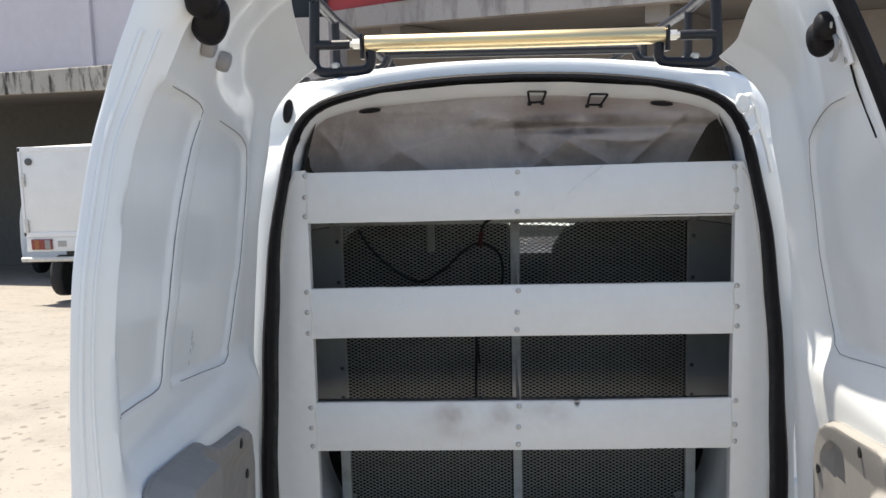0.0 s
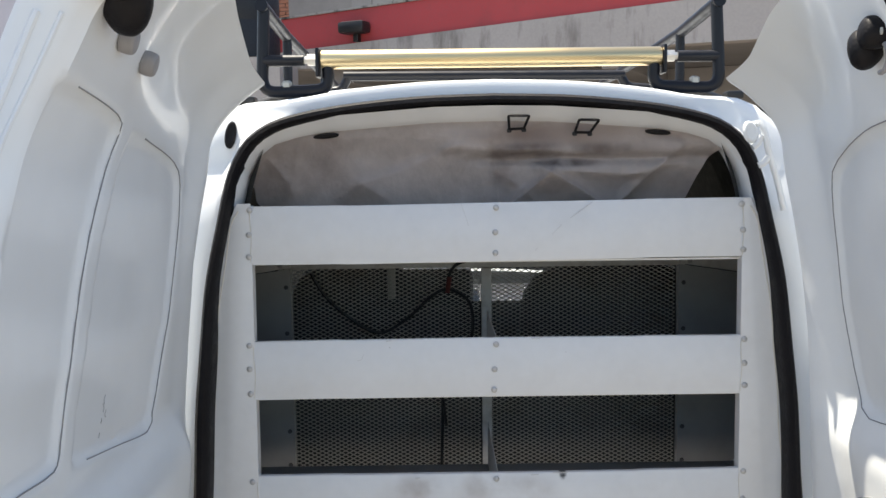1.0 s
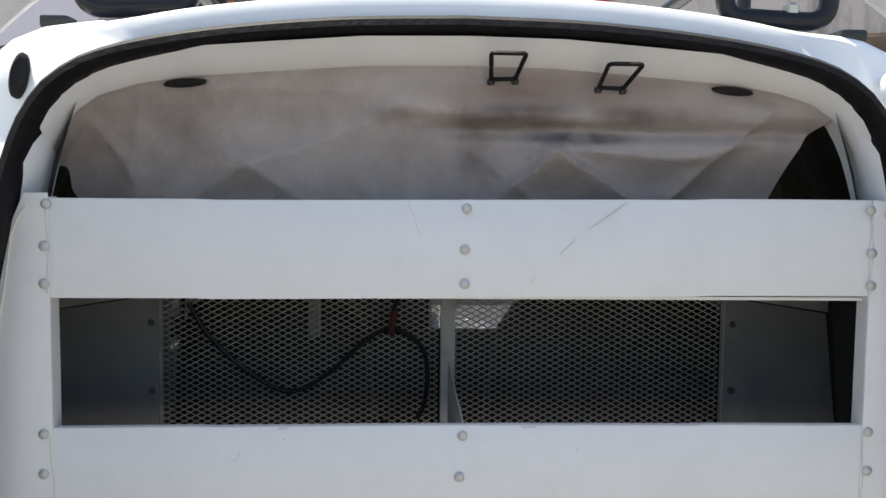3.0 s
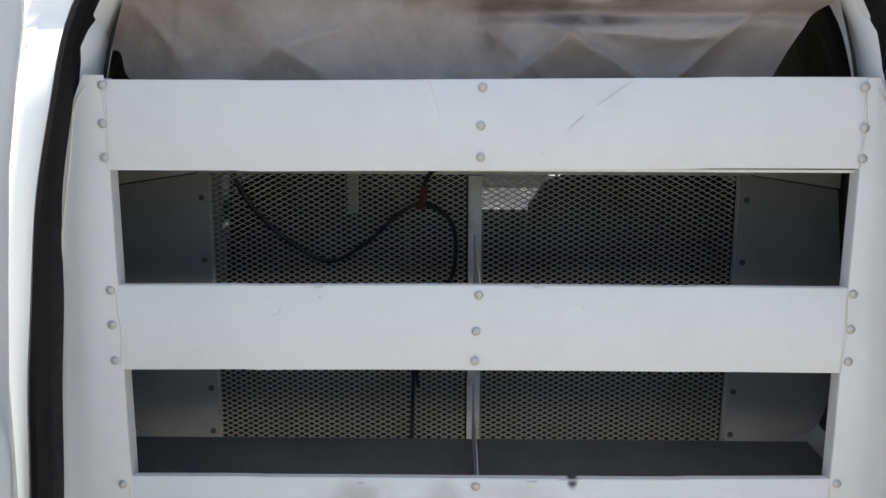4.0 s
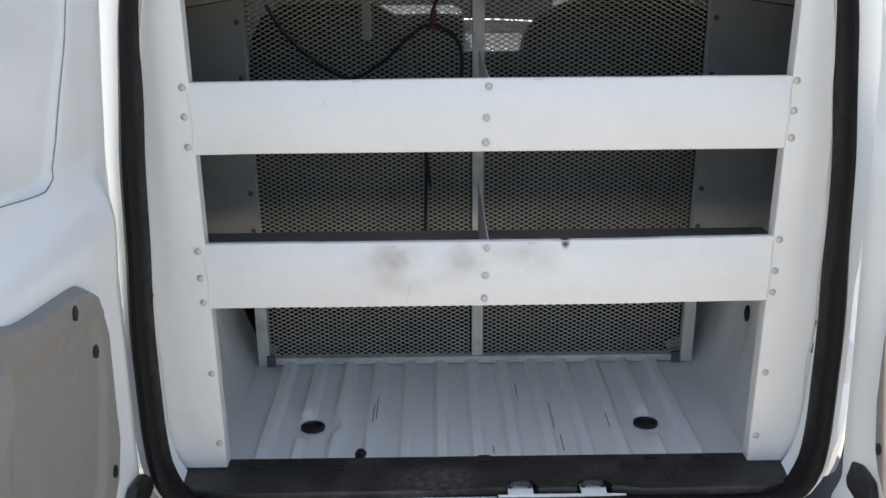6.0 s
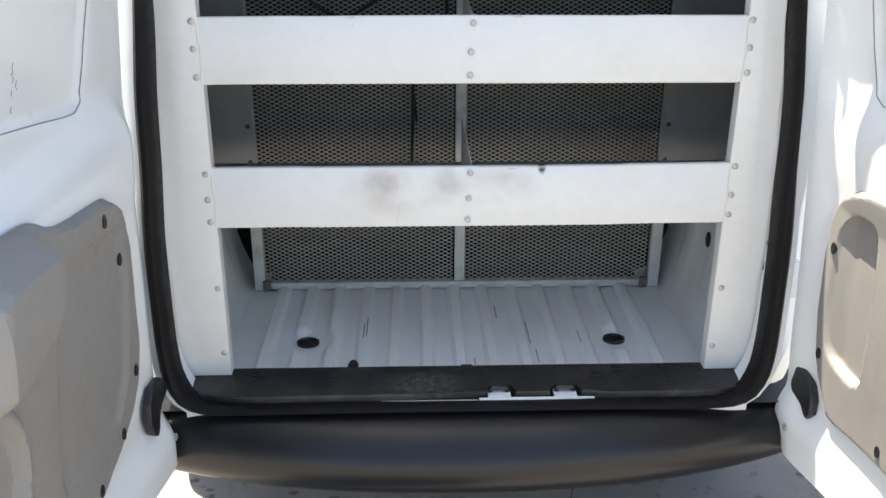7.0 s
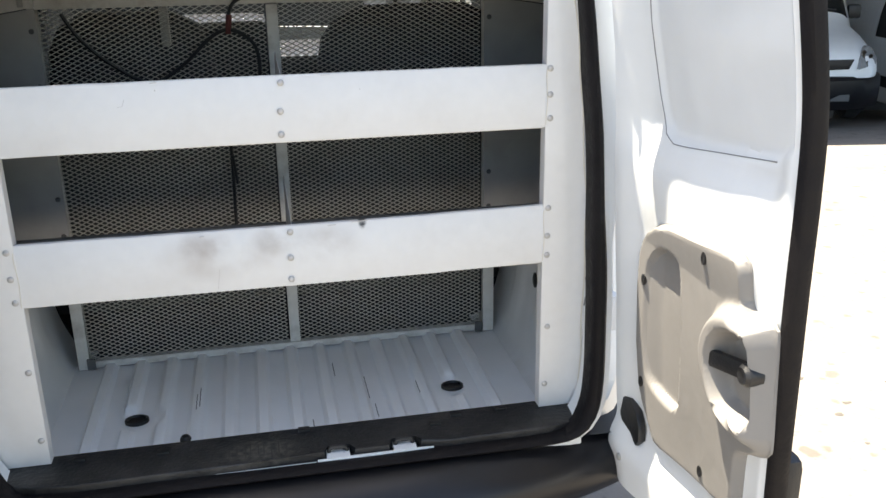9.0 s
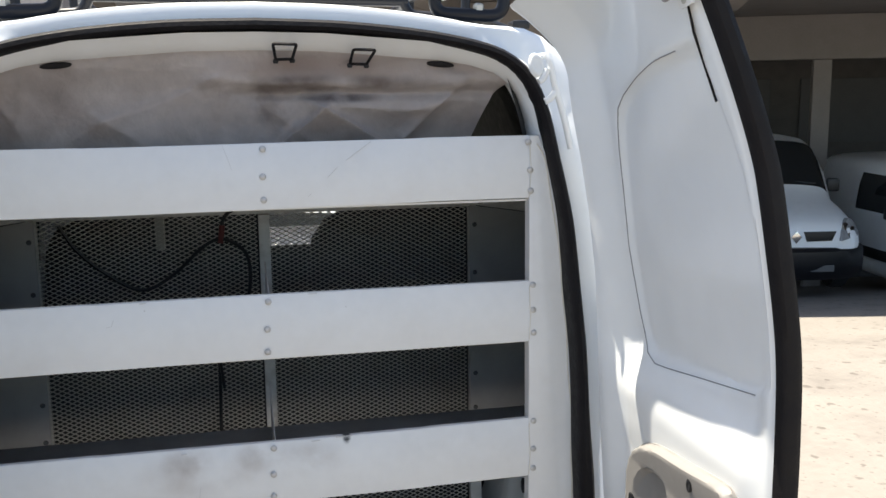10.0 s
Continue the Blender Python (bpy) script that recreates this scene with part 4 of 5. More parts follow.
        part("outer_handle", box(bmesh.new(), .70, .742, -.600, -.545, .63, .80, .018), PLASTIC, door, "dark outer handle housing", True)
    else:
        part("upper_stop", lathed(fine([(.008, -.01), (.020, 0), (.028, .016), (.027, .038), (.017, .05), (.005, .054)]), 36, Matrix.Translation(on(-.733, 1.886)) @ facing((.85, .35, -.2)) @ Matrix.Rotation(radians(35), 4, 'Z') @ Matrix.Diagonal((.85, 1.4, .9, 1))), RUBBER, door, "black rubber door stop", True)
        part("upper_stop", lathed(fine([(.010, -.02), (.025, -.012), (.031, .006), (.028, .026), (.015, .036), (.004, .038)]), 36, Matrix.Translation(on(-.758, 1.916, .0)) @ facing((.9, .1, -.1)) @ Matrix.Diagonal((.85, 1.1, .9, 1))), RUBBER, door, "black lock housing", True)
        for y, z, r in ((-.645, 1.853, .017), (-.535, 1.836, .017)):
            part("rubber_bung", lathed(fine([(r, 0), (r * 1.05, .008), (r * .9, .018), (r * .3, .02)]), 26, Matrix.Translation(on(y, z)) @ facing((.9, .1, -.3))), GREYPLUG, door, "grey rubber bung", True)
    if side < 0:
        for marks in (((-.484, 1.345), (-.489, 1.338), (-.486, 1.331)), ((-.493, 1.334), (-.487, 1.326), (-.491, 1.320)), ((-.478, 1.321), (-.484, 1.314), (-.479, 1.309)), ((-.496, 1.312), (-.499, 1.305)), ((-.503, 1.292), (-.506, 1.284))):
            part("pen_mark", tubed([on(y, z, .0002) for y, z in marks], .0005, 5), LINEGREY, door, "faint dark scuff on the panel")
    # small check link at the foot of the hinge edge
    x0 = base_x(side, -.17, .66)
    if side > 0:
        out = [(-.080, .640), (-.088, .660), (-.13, .668), (-.165, .655), (-.182, .63), (-.184, .598), (-.172, .582), (-.157, .585), (-.148, .606), (-.115, .602), (-.086, .597)]
    else:
        out = [(-.12, .655), (-.15, .684), (-.20, .690), (-.230, .670), (-.238, .638), (-.226, .604), (-.205, .588), (-.190, .598), (-.19, .628), (-.165, .642), (-.125, .636)]
    part("check_link", prismed([Vector((side * x0, y, z)) for y, z in out], (-side * .018, 0, 0), .006), PLASTIC, door, "black door check link", True)
    part("edge_screw", lathed([(.008, 0), (.008, .004), (.004, .006)], 10, Matrix.Translation(on(-.13, .535)) @ facing((-side, 0, 0))), GALV, door, "small screw head", True)
    return door


rear_door(1)
rear_door(-1)

from mathutils.bvhtree import BVHTree

# pressed shapes on the bare corner beside the narrow door
tree = BVHTree.FromPolygons([v.co + ORIGIN.get(van.name, Vector()) for v in shell.data.vertices], [p.vertices[:] for p in shell.data.polygons])


def on_shell(x, z, off=0.0):
    hit = tree.ray_cast(Vector((x, -1, z)), Vector((0, 1, 0)))
    return Vector((x, (hit[0].y if hit[0] else -.03) - off, z))


part("pressed_oval", lathed(fine([(.019, -.004), (.0165, .0006), (.0125, .0016), (.0085, .0004), (.0002, .0002)]), 36, Matrix.Translation(on_shell(.509, 1.746, -.0012)) @ Matrix.Rotation(radians(-8), 4, 'Y') @ facing((.35, -1, .1)) @ Matrix.Diagonal((.9, 1.2, 1, 1))), WHITE, van, "pressed oval in the white corner", True)
for line in (((.505, 1.806), (.518, 1.788), (.529, 1.766), (.538, 1.740), (.545, 1.708), (.555, 1.677), (.566, 1.64), (.578, 1.59)), ((.525, 1.679), (.536, 1.684), (.547, 1.697)), ((.513, 1.716), (.522, 1.722), (.530, 1.738))):
    part("pressed_rib", tubed([on_shell(p.x, p.z, -.0052) for p in spline([(x, 0, z) for x, z in line], 24)], .0064, 12), WHITE, van, "pressed rib in the white corner", True)

# torn lips where the uprights meet the seal
for s, z0, z1, x in ((-1, .955, 1.047, .597), (1, .830, .893, .601)):
    part("torn_gap", tubed([(s * (x - .004), -.0065, z0), (s * (x + .001), -.0075, z0 + .6 * (z1 - z0)), (s * (x - .003), -.0065, z1)], .0032, 6, flat=.6), GAP, van, "dark torn gap beside the seal", True)

# ---- shelving unit ----
rack = thing("shelving_unit", (0, .2, .6), "white painted sheet-metal shelving with three lipped shelves, riveted together", "shelving")


def front(outline, y, depth, bevel=.0015):
    return prismed([Vector((x, y, z)) for x, z in outline], (0, depth, 0), bevel)


POST_OUT = [(.60, .586), (.64, .596), (.75, .597), (.95, .600), (1.06, .598), (1.15, .592), (1.24, .583), (1.35, .574), (1.48, .556), (1.576, .537), (1.615, .520)]
for s in (-1, 1):
    edge = .492 if s < 0 else .503
    out = [(s * edge, .60)] + [(s * x, z) for z, x in POST_OUT] + [(s * (edge - .0), 1.615)]
    post = part("post", front(out, -.004, .003), SHELF, rack, "white upright with riveted edge", True)
    part("post_return", box(bmesh.new(), min(s * edge, s * (edge + .0025)), max(s * edge, s * (edge + .0025)), -.001, .025, .60, 1.61), SHELF, rack, "folded edge of the upright")
rivet_mesh = None


def rivet(x, z, y=-.0045):
    global rivet_mesh
    if rivet_mesh is None:
        ob = part("rivet", lathed([(.0062, 0), (.006, .0016), (.0042, .0032), (.0015, .0038)], 12, facing((0, -1, 0))), RIVET, None, "", True)
        rivet_mesh = ob.data
        bpy.data.objects.remove(ob)
    ob = new("rivet", rivet_mesh)
    ob.parent = rack
    ob.location = Vector((x, y, z)) - ORIGIN[rack.name]


RIVETS = (
    {"hinge": ((-.494, 1.602), (-.497, 1.552), (-.498, 1.507)), "middle": ((.0035, 1.601), (.002, 1.551), (.002, 1.509)), "far": ((.500, 1.603), (.504, 1.550), (.505, 1.510))},
    {"hinge": ((-.5025, 1.325), (-.5035, 1.276), (-.503, 1.2245)), "middle": ((.002, 1.321), (-.0015, 1.269), (-.0025, 1.226)), "far": ((.510, 1.326), (.511, 1.276), (.512, 1.230))},
    {"hinge": ((-.5045, 1.039), (-.505, .988), (-.504, .942)), "middle": ((.0005, 1.038), (-.0015, .986), (-.003, .942)), "far": ((.5125, 1.0485), (.512, .990), (.512, .949))})
for k, (z0, z1, m) in enumerate(((1.491, 1.612, SHELF), (1.210, 1.333, SHELF), (.928, 1.051, PLANK_LOW))):
    bm = bmesh.new()
    tilt = (.004, .003, .006)[k]
    xs = np.linspace(-.512, .522, 40)
    prof = [(.012, z0 + .002), (.0, z0 + .002), (-.0005, z0 + .004), (-.0008, z1 - .003), (.0015, z1), (.012, z1), (.012, z1 - .002), (.003, z1 - .003), (.002, z0 + .006), (.012, z0 + .006)]
    loft(bm, [[Vector((x, y + .0015 * math.sin(6 * x + k), z + tilt * x + .0016 * math.sin(4.3 * x + 2 * k) + (-.001 if abs(x) < .3 else 0))) for y, z in prof] for x in xs], closed=True, caps=True)
    part("shelf", bm, m, rack, ("", "", "white shelf lip with a brown smudge and a nick")[k], True)
    # unseen white sheet, added to bounce light onto the load floor
    part("shelf_base", box(bmesh.new(), -.625, .63, .0125, .404, z0 - .002, z0 + .002), SHELF, rack, "white underside of the shelf, added to bounce light down")
    part("shelf_plate", box(bmesh.new(), -.63, .635, .013, .405, z0 + .003, z0 + .007), SHELFTOP, rack, "dark grey shelf plate")
    for side, heads in RIVETS[k].items():
        for x, z in heads:
            rivet(x, z, -.0012 if side == "middle" else -.0045)
    for x in (-.4935, .5045):
        part("sealant_line", tubed([(x + .0012 * math.sin(70 * z + k), -.0044, z + tilt * x) for z in np.linspace(z0 + .006, z1 - .01, 16)], .0008, 5), CREAM, rack, "cream line of sealant", True)
    part("shelf_divider", box(bmesh.new(), .004, .0055, .002, .40, z0 + .008, z1 - .004), SHELF, rack, "")
def mark(points, r=.0004):
    part("scratch", tubed([Vector((x, -.0014, z)) for x, z in points], r, 4), SCRATCH, rack, "thin grey scratch", False)


for line, r in (([(.199, 1.610), (.153, 1.577)], .0005), ([(.137, 1.565), (.118, 1.546)], .0006), ([(.088, 1.518), (.082, 1.512)], .0005), ([(-.067, 1.610), (-.060, 1.59), (-.052, 1.565)], .0004),
                ([(-.416, 1.324), (-.410, 1.317)], .0009), ([(-.410, 1.316), (-.405, 1.302)], .0004), ([(-.283, 1.290), (-.274, 1.292), (-.270, 1.303)], .0006), ([(-.224, 1.330), (-.212, 1.331)], .0009), ([(-.217, 1.318), (-.215, 1.316)], .0012),
                ([(.075, 1.3315), (.092, 1.3318)], .0009), ([(.144, 1.304), (.146, 1.302)], .0008), ([(-.168, 1.041), (-.158, 1.042)], .0012), ([(-.136, .975), (-.142, .935)], .0005), ([(.072, 1.045), (.088, 1.046)], .0010), ([(.118, 1.049), (.150, 1.050)], .0009)):
    mark(line, r)
for x, z in ((-.503, .800), (-.502, .654), (.517, .789), (.514, .656)):
    rivet(x, z)

# ---- mesh partition ----
wall = thing("mesh_partition", (0, .56, .56), "expanded metal mesh partition in a grey steel frame behind the shelves", "partition")
YP = .512


for x0, x1, z0, z1, lab in ((-.515, .525, 1.425, 1.452, "top rail"), (-.484, .498, .561, .579, "bottom rail"), (-.0045, .0215, .581, 1.423, "middle upright"), (-.525, -.497, .558, 1.423, ""), (.506, .535, .558, 1.423, "")):
    part("rail", (box(bmesh.new(), x0, x1, YP - .012, YP + .012, z0, z1, .002)), RAIL, wall, ("grey steel " + lab) if lab else "grey steel upright", True)
for s in (-1, 1):
    a, b = (.4975, .69) if s < 0 else (.5065, .70)
    part("side_panel", (prismed([Vector((s * x, YP - .019, z)) for x, z in ((a, .84), (b + .01, .84), (b + .012, 1.20), (b - .012, 1.400), (a, 1.428))], (0, .005, 0))), GREYSHEET, wall, "dark grey sheet-metal side panel")
    part("side_rail", (prismed([Vector((s * x, YP - .024, z)) for x, z in ((a, 1.431), (b - .01, 1.403), (b - .01, 1.46), (a, 1.46))], (0, .034, 0), .002)), RAIL, wall, "pale steel top rail", True)
    part("rail_clip", (box(bmesh.new(), s * (a + .025) - .006, s * (a + .025) + .006, YP - .030, YP - .0245, 1.432, 1.452, .002)), GREYSHEET, wall, "", True)
    for z in (1.38, 1.26, 1.0, .91):
        part("panel_screw", (lathed([(.006, 0), (.005, .003), (.002, .004)], 10, Matrix.Translation((s * (a + .012), YP - .019, z)) @ facing((0, -1, 0)))), GAP, wall, "", True)
    part("foot_clip", (box(bmesh.new(), s * .493 - .010, s * .493 + .010, YP - .020, YP - .0125, .560, .588, .002)), GAP, wall, "dark corner clip", True)


def expanded_mesh(x0, x1, z0, z1):
    """Rows of zigzag strands that meet in diamonds."""
    px, pz, w = .0205, .0106, .0011
    verts, faces = [], []
    nrow = int((z1 - z0) / (pz / 2)) + 1
    ncol = int((x1 - x0) / (px / 2))
    for r in range(0, nrow, 1):
        zc = z0 + r * pz / 2
        for c in range(ncol):
            xa, xb = x0 + c * px / 2, x0 + (c + 1) * px / 2
            up = 1 if (c + r) % 2 == 0 else -1
            za, zb = zc - up * pz / 4 * .98, zc + up * pz / 4 * .98
            za2, zb2 = za, zb
            n = len(verts)
            yo = .0015
            verts += [(xa, YP - yo * up, za - w), (xb, YP + yo * up, zb - w), (xb, YP + yo * up, zb + w), (xa, YP - yo * up, za + w),
                      (xa, YP + .0022 - yo * up, za - w), (xb, YP + .0022 + yo * up, zb - w), (xb, YP + .0022 + yo * up, zb + w), (xa, YP + .0022 - yo * up, za + w)]
            faces += [(n, n + 1, n + 2, n + 3), (n + 7, n + 6, n + 5, n + 4), (n + 3, n + 2, n + 6, n + 7), (n + 4, n + 5, n + 1, n)]
    me = bpy.data.meshes.new("wire_mesh")
    o = ORIGIN[wall.name]
    me.from_pydata([(a - o.x, b - o.y, c - o.z) for a, b, c in verts], [], faces)
    me.materials.append(GALV)
    ob = new("wire_mesh", me)
    ob.parent = wall
    tagged(ob, "expanded steel mesh of fine diamonds", kind="stuff")


expanded_mesh(-.500, -.002, .577, 1.428)
expanded_mesh(.019, .509, .577, 1.428)

# ---- canvas cloth behind the top shelf ----
FOLDS = (   # start, end, width of each side, depth: positive stands out towards the door
    ((-.08, 1.722), (.06, 1.716), .008, .016, .012), ((.06, 1.716), (.36, 1.708), .007, .014, .016), ((-.08, 1.722), (-.27, 1.655), .012, .045, .016),
    ((.121, 1.672), (.05, 1.612), .004, .022, .026), ((.121, 1.672), (.225, 1.612), .022, .005, .022), ((.125, 1.676), (.30, 1.668), .006, .012, .012),
    ((.375, 1.704), (.285, 1.615), .020, .007, .020), ((.30, 1.668), (.40, 1.690), .008, .014, .009), ((.006, 1.712), (.020, 1.625), .006, .016, -.008),
    ((-.27, 1.655), (-.20, 1.605), .012, .014, .009), ((-.26, 1.66), (-.34, 1.61), .012, .016, .007), ((-.40, 1.735), (-.425, 1.66), .007, .010, .009),
    ((-.465, 1.70), (-.43, 1.64), .007, .010, .009), ((.05, 1.648), (.11, 1.60), .006, .010, .008), ((-.35, 1.748), (.0, 1.742), .006, .01, .004))


def fold(x, z):
    h = 0.0
    x, z = x + .014 * noise.noise(Vector((x * 6, z * 9, 3.3))), z + .010 * noise.noise(Vector((x * 7, z * 8, 8.1)))
    for (ax, az), (bx, bz), w0, w1, depth in FOLDS:
        ex, ez = bx - ax, bz - az
        n = math.hypot(ex, ez)
        s = ((x - ax) * ex + (z - az) * ez) / (n * n)
        d = ((x - ax) * ez - (z - az) * ex) / n
        past = max(0.0, -s, s - 1) * n
        w = 1.2 * (w0 if d > 0 else w1)
        h += depth * math.exp(-(math.sqrt(d * d + 1e-5) - .0032) / w) * math.exp(-(past / .03) ** 2)
    return h


bm = bmesh.new()
nx, nz = 260, 90
rows = []
for j in range(nz):
    v = j / (nz - 1)
    row = []
    for i in range(nx):
        u = i / (nx - 1)
        zz = 1.74 - .24 * v
        left = -.517 + .235 * (1.74 - zz) + .004 * math.sin(60 * zz)
        right = .476 - .47 * (1.74 - zz) + .002 * math.sin(40 * zz)
        x = left + (right - left) * u
        top = roof_edge(x) + .001
        z = top + (1.50 - top) * v
        fade = smooth01(0, .12, v)
        y = .0505 + .075 * v ** .7 + .010 * smooth01(.40, .5, abs(x)) * fade + .02 * math.exp(-((z - 1.700) / .012) ** 2) * smooth01(-.1, .05, x)
        y += .022 * noise.noise(Vector((x * 4.5, z * 8.0, 1.7))) * fade
        fade *= smooth01(-.01, .06, right - x)
        y -= .85 * fold(x, z) * smooth01(0, .1, v) * smooth01(-.01, .06, right - x)
        y += (.005 * noise.noise(Vector((x * 11, z * 14 - x * 4, 4.1))) + .0016 * noise.noise(Vector((x * 29 + z * 3, z * 38 - x * 4, 5.1)))) * fade
        row.append(bm.verts.new((x, y, z)))
    rows.append(row)
for a, b in zip(rows, rows[1:]):
    for k in range(nx - 1):
        bm.faces.new((a[k], a[k + 1], b[k + 1], b[k]))
bmesh.ops.solidify(bm, geom=list(bm.faces), thickness=.002)
cloth = part("canvas_cloth", bm, CLOTH, None, "", True)
tagged(cloth, "stained crumpled canvas cloth hanging from the roof behind the top shelf", "cloth")

# ---- roof rack ----
rr = thing("roof_rack", (0, .9, 1.86), "dark tubular roof rack with a brass-coloured loading roller", "roof rack")
YR = .078
bm = lathed([(.0185, 0), (.0195, .002), (.0195, .704), (.0185, .706)], 28, Matrix.Translation((-.352, YR, 1.909)) @ facing((1, 0, 0)))
part("roller", bm, GOLD, rr, "brass-coloured zinc-plated loading roller", True)
for s in (-1, 1):
    xi = .359
    part("roller_bracket", box(bmesh.new(), s * xi - .004, s * xi + .004, YR - .022, YR + .022, 1.872, 1.932, .004), TUBE, rr, "dark roller bracket", True)
    part("axle_nut", lathed([(.013, -.014), (.013, .004), (.008, .004), (.008, .022)], 6, Matrix.Translation((s * .377, YR, 1.909)) @ facing((s, 0, 0))), BOLT, rr, "bright axle nut", False)
    part("end_stub", tubed([(s * .388, YR, 1.908), (s * .472, YR, 1.908)], .012, 12), TUBE, rr, "dark end stub", True)
    pts = rounded([(s * .470, YR + .005, 2.018), (s * .477, YR, 1.842), (s * .338, YR, 1.848), (s * .340, YR, 1.90)], .034, 8)
    part("end_loop", tubed(pts, .0125, 12), TUBE, rr, "bent dark steel tube", True)
    part("side_rail", tubed([(s * .472, YR - .012, 2.020), (s * .470, .36, 1.998), (s * .468, 1.95, 1.96)], .0135, 12), TUBE, rr, "dark side rail", True)
    for y in (.36, 1.05, 1.75):
        pts = rounded([(s * .468, y, 1.995), (s * .468, y, 1.862), (s * .34, y, 1.870), (s * .325, y, 1.901 if y < .5 else 1.892)], .03, 8)
        part("upright", tubed(pts, .011, 10), TUBE, rr, "bent dark steel tube", True)
        part("cross_foot", box(bmesh.new(), s * .43 - .05, s * .43 + .05, y - .02, y + .02, 1.842, 1.858, .004), TUBE, rr, "dark mounting foot", True)
    gut = [Vector((s * x, YR + .0 + .02 * k, z)) for k, (x, z) in enumerate(((.345, 1.844), (.40, 1.841), (.455, 1.836), (.50, 1.824)))]
    part("gutter_clamp", tubed(gut, .009, 8, flat=.7), PLASTIC, rr, "black rubber gutter clamp", True)
    part("clamp_cap", box(bmesh.new(), s * .512 - .018, s * .512 + .018, .08, .12, 1.819, 1.836, .005, None), PLASTIC, rr, "black clamp cap", True)
    part("foot_bolt", lathed([(.011, 0), (.011, .01), (.006, .014)], 6, Matrix.Translation((s * .425, YR, 1.853))), GALV, rr, "", True)
for y in (.36, 1.05, 1.75):
    part("crossbar", tubed([(-.335, y, 1.903 if y < .5 else 1.888), (.335, y, 1.899 if y < .5 else 1.888)], .0115, 12), TUBE, rr, "dark crossbar", True)

# ---- cables behind the mesh ----
loop = thing("cable", (0, .60, 1.36), "black cable looped behind the mesh, bound with red tape", "cable")
pts = spline([(-.443, .487, 1.416), (-.432, .486, 1.395), (-.407, .485, 1.357), (-.352, .484, 1.305), (-.273, .483, 1.261), (-.202, .483, 1.293), (-.132, .485, 1.355), (-.087, .486, 1.371), (-.041, .485, 1.343), (-.028, .484, 1.298), (-.033, .483, 1.240), (-.046, .483, 1.212)], 70)
part("cord", tubed(pts, .0044, 8), CABLE, loop, "drooping black cable", True)
part("cord", tubed(spline([(-.092, .486, 1.370), (-.088, .485, 1.405), (-.077, .484, 1.428), (-.060, .486, 1.439), (-.045, .490, 1.443)], 24), .0042, 8), CABLE, loop, "cable end over the rail", True)
part("tape", tubed([(-.093, .486, 1.362), (-.090, .485, 1.382), (-.087, .485, 1.404)], .0068, 8), REDTAPE, loop, "red tape", True)
cord = thing("hanging_cord", (-.107, .53, 1.0), "thin black cord hanging in front of the mesh", "cord")
part("cord", tubed(spline([(-.106, .482, 1.21), (-.109, .480, 1.04), (-.112, .479, .94), (-.113, .478, .87)], 20), .0042, 8), CABLE, cord, "", True)
part("cord_end", tubed([(-.107, .476, 1.085), (-.103, .475, 1.045), (-.100, .475, 1.015)], .0038, 6), CABLE, cord, "", True)


# ---- cab seats ----
def seat(x, wide):
    s = thing("front_seat", (x, 1.25, .62), "dark cloth front seat seen from behind", "seat", "front seats")
    bm = bmesh.new()
    secs = []
    for z, w, d in ((.62, .23, .10), (.8, .25, .12), (1.0, .245, .11), (1.2, .225, .10), (1.28, .215, .09), (1.34, .185, .075), (1.375, .12, .05)):
        y = 1.15 - .16 * (z - .62)
        w *= wide
        secs.append([Vector((x + w * math.copysign(abs(math.cos(a)) ** .5, math.cos(a)), y + d * math.copysign(abs(math.sin(a)) ** .5, math.sin(a)), z)) for a in np.linspace(0, 2 * math.pi, 28, endpoint=False)])
    loft(bm, secs, caps=True)
    part("backrest", bm, SEATCLOTH, s, "", True)
    bm = bmesh.new()
    secs = []
    for z, w, d in ((1.40, .10, .035), (1.43, .125, .05), (1.51, .13, .05), (1.57, .11, .045), (1.59, .07, .03)):
        secs.append([Vector((x + w * math.copysign(abs(math.cos(a)) ** .6, math.cos(a)), 1.05 + d * math.copysign(abs(math.sin(a)) ** .6, math.sin(a)), z)) for a in np.linspace(0, 2 * math.pi, 24, endpoint=False)])
    loft(bm, secs, caps=True)
    part("headrest", bm, SEATCLOTH, s, "", True)
    for k in (-.05, .05):
        part("headrest_rod", tubed([(x + k, 1.055, 1.34), (x + k, 1.05, 1.42)], .006, 8), CHROME, s, "", True)
    part("cushion", box(bmesh.new(), x - .24, x + .24, 1.15, 1.62, .50, .68, .05), SEATCLOTH, s, "", True)


seat(-.37, 1.0)
seat(.43, 1.28)
# added dark panel: keeps the sunlit cab floor out of view
part("floor_hiding_panel", box(bmesh.new(), -.74, .74, .98, 1.0, .52, 1.03, .004), LINING_SHADE, van, "dark panel added behind the seats to hide the lit cab floor")
part("cab_floor", box(bmesh.new(), -.76, .76, .64, 2.4, .48, .52), LINING_SHADE, van, "dark cab floor")
part("cargo_bulkhead_post", box(bmesh.new(), -.262, -.240, .74, .77, 1.31, 1.7, .006), GALV, van, "pale cab upright", True)
part("steering_wheel", tubed([(-.37 + .18 * math.cos(a), 1.78 - .06 * math.sin(a), 1.05 + .16 * math.sin(a)) for a in np.linspace(0, 2 * math.pi, 32, endpoint=False)], .014, 8, closed=True), PLASTIC, van, "dark steering wheel", True)


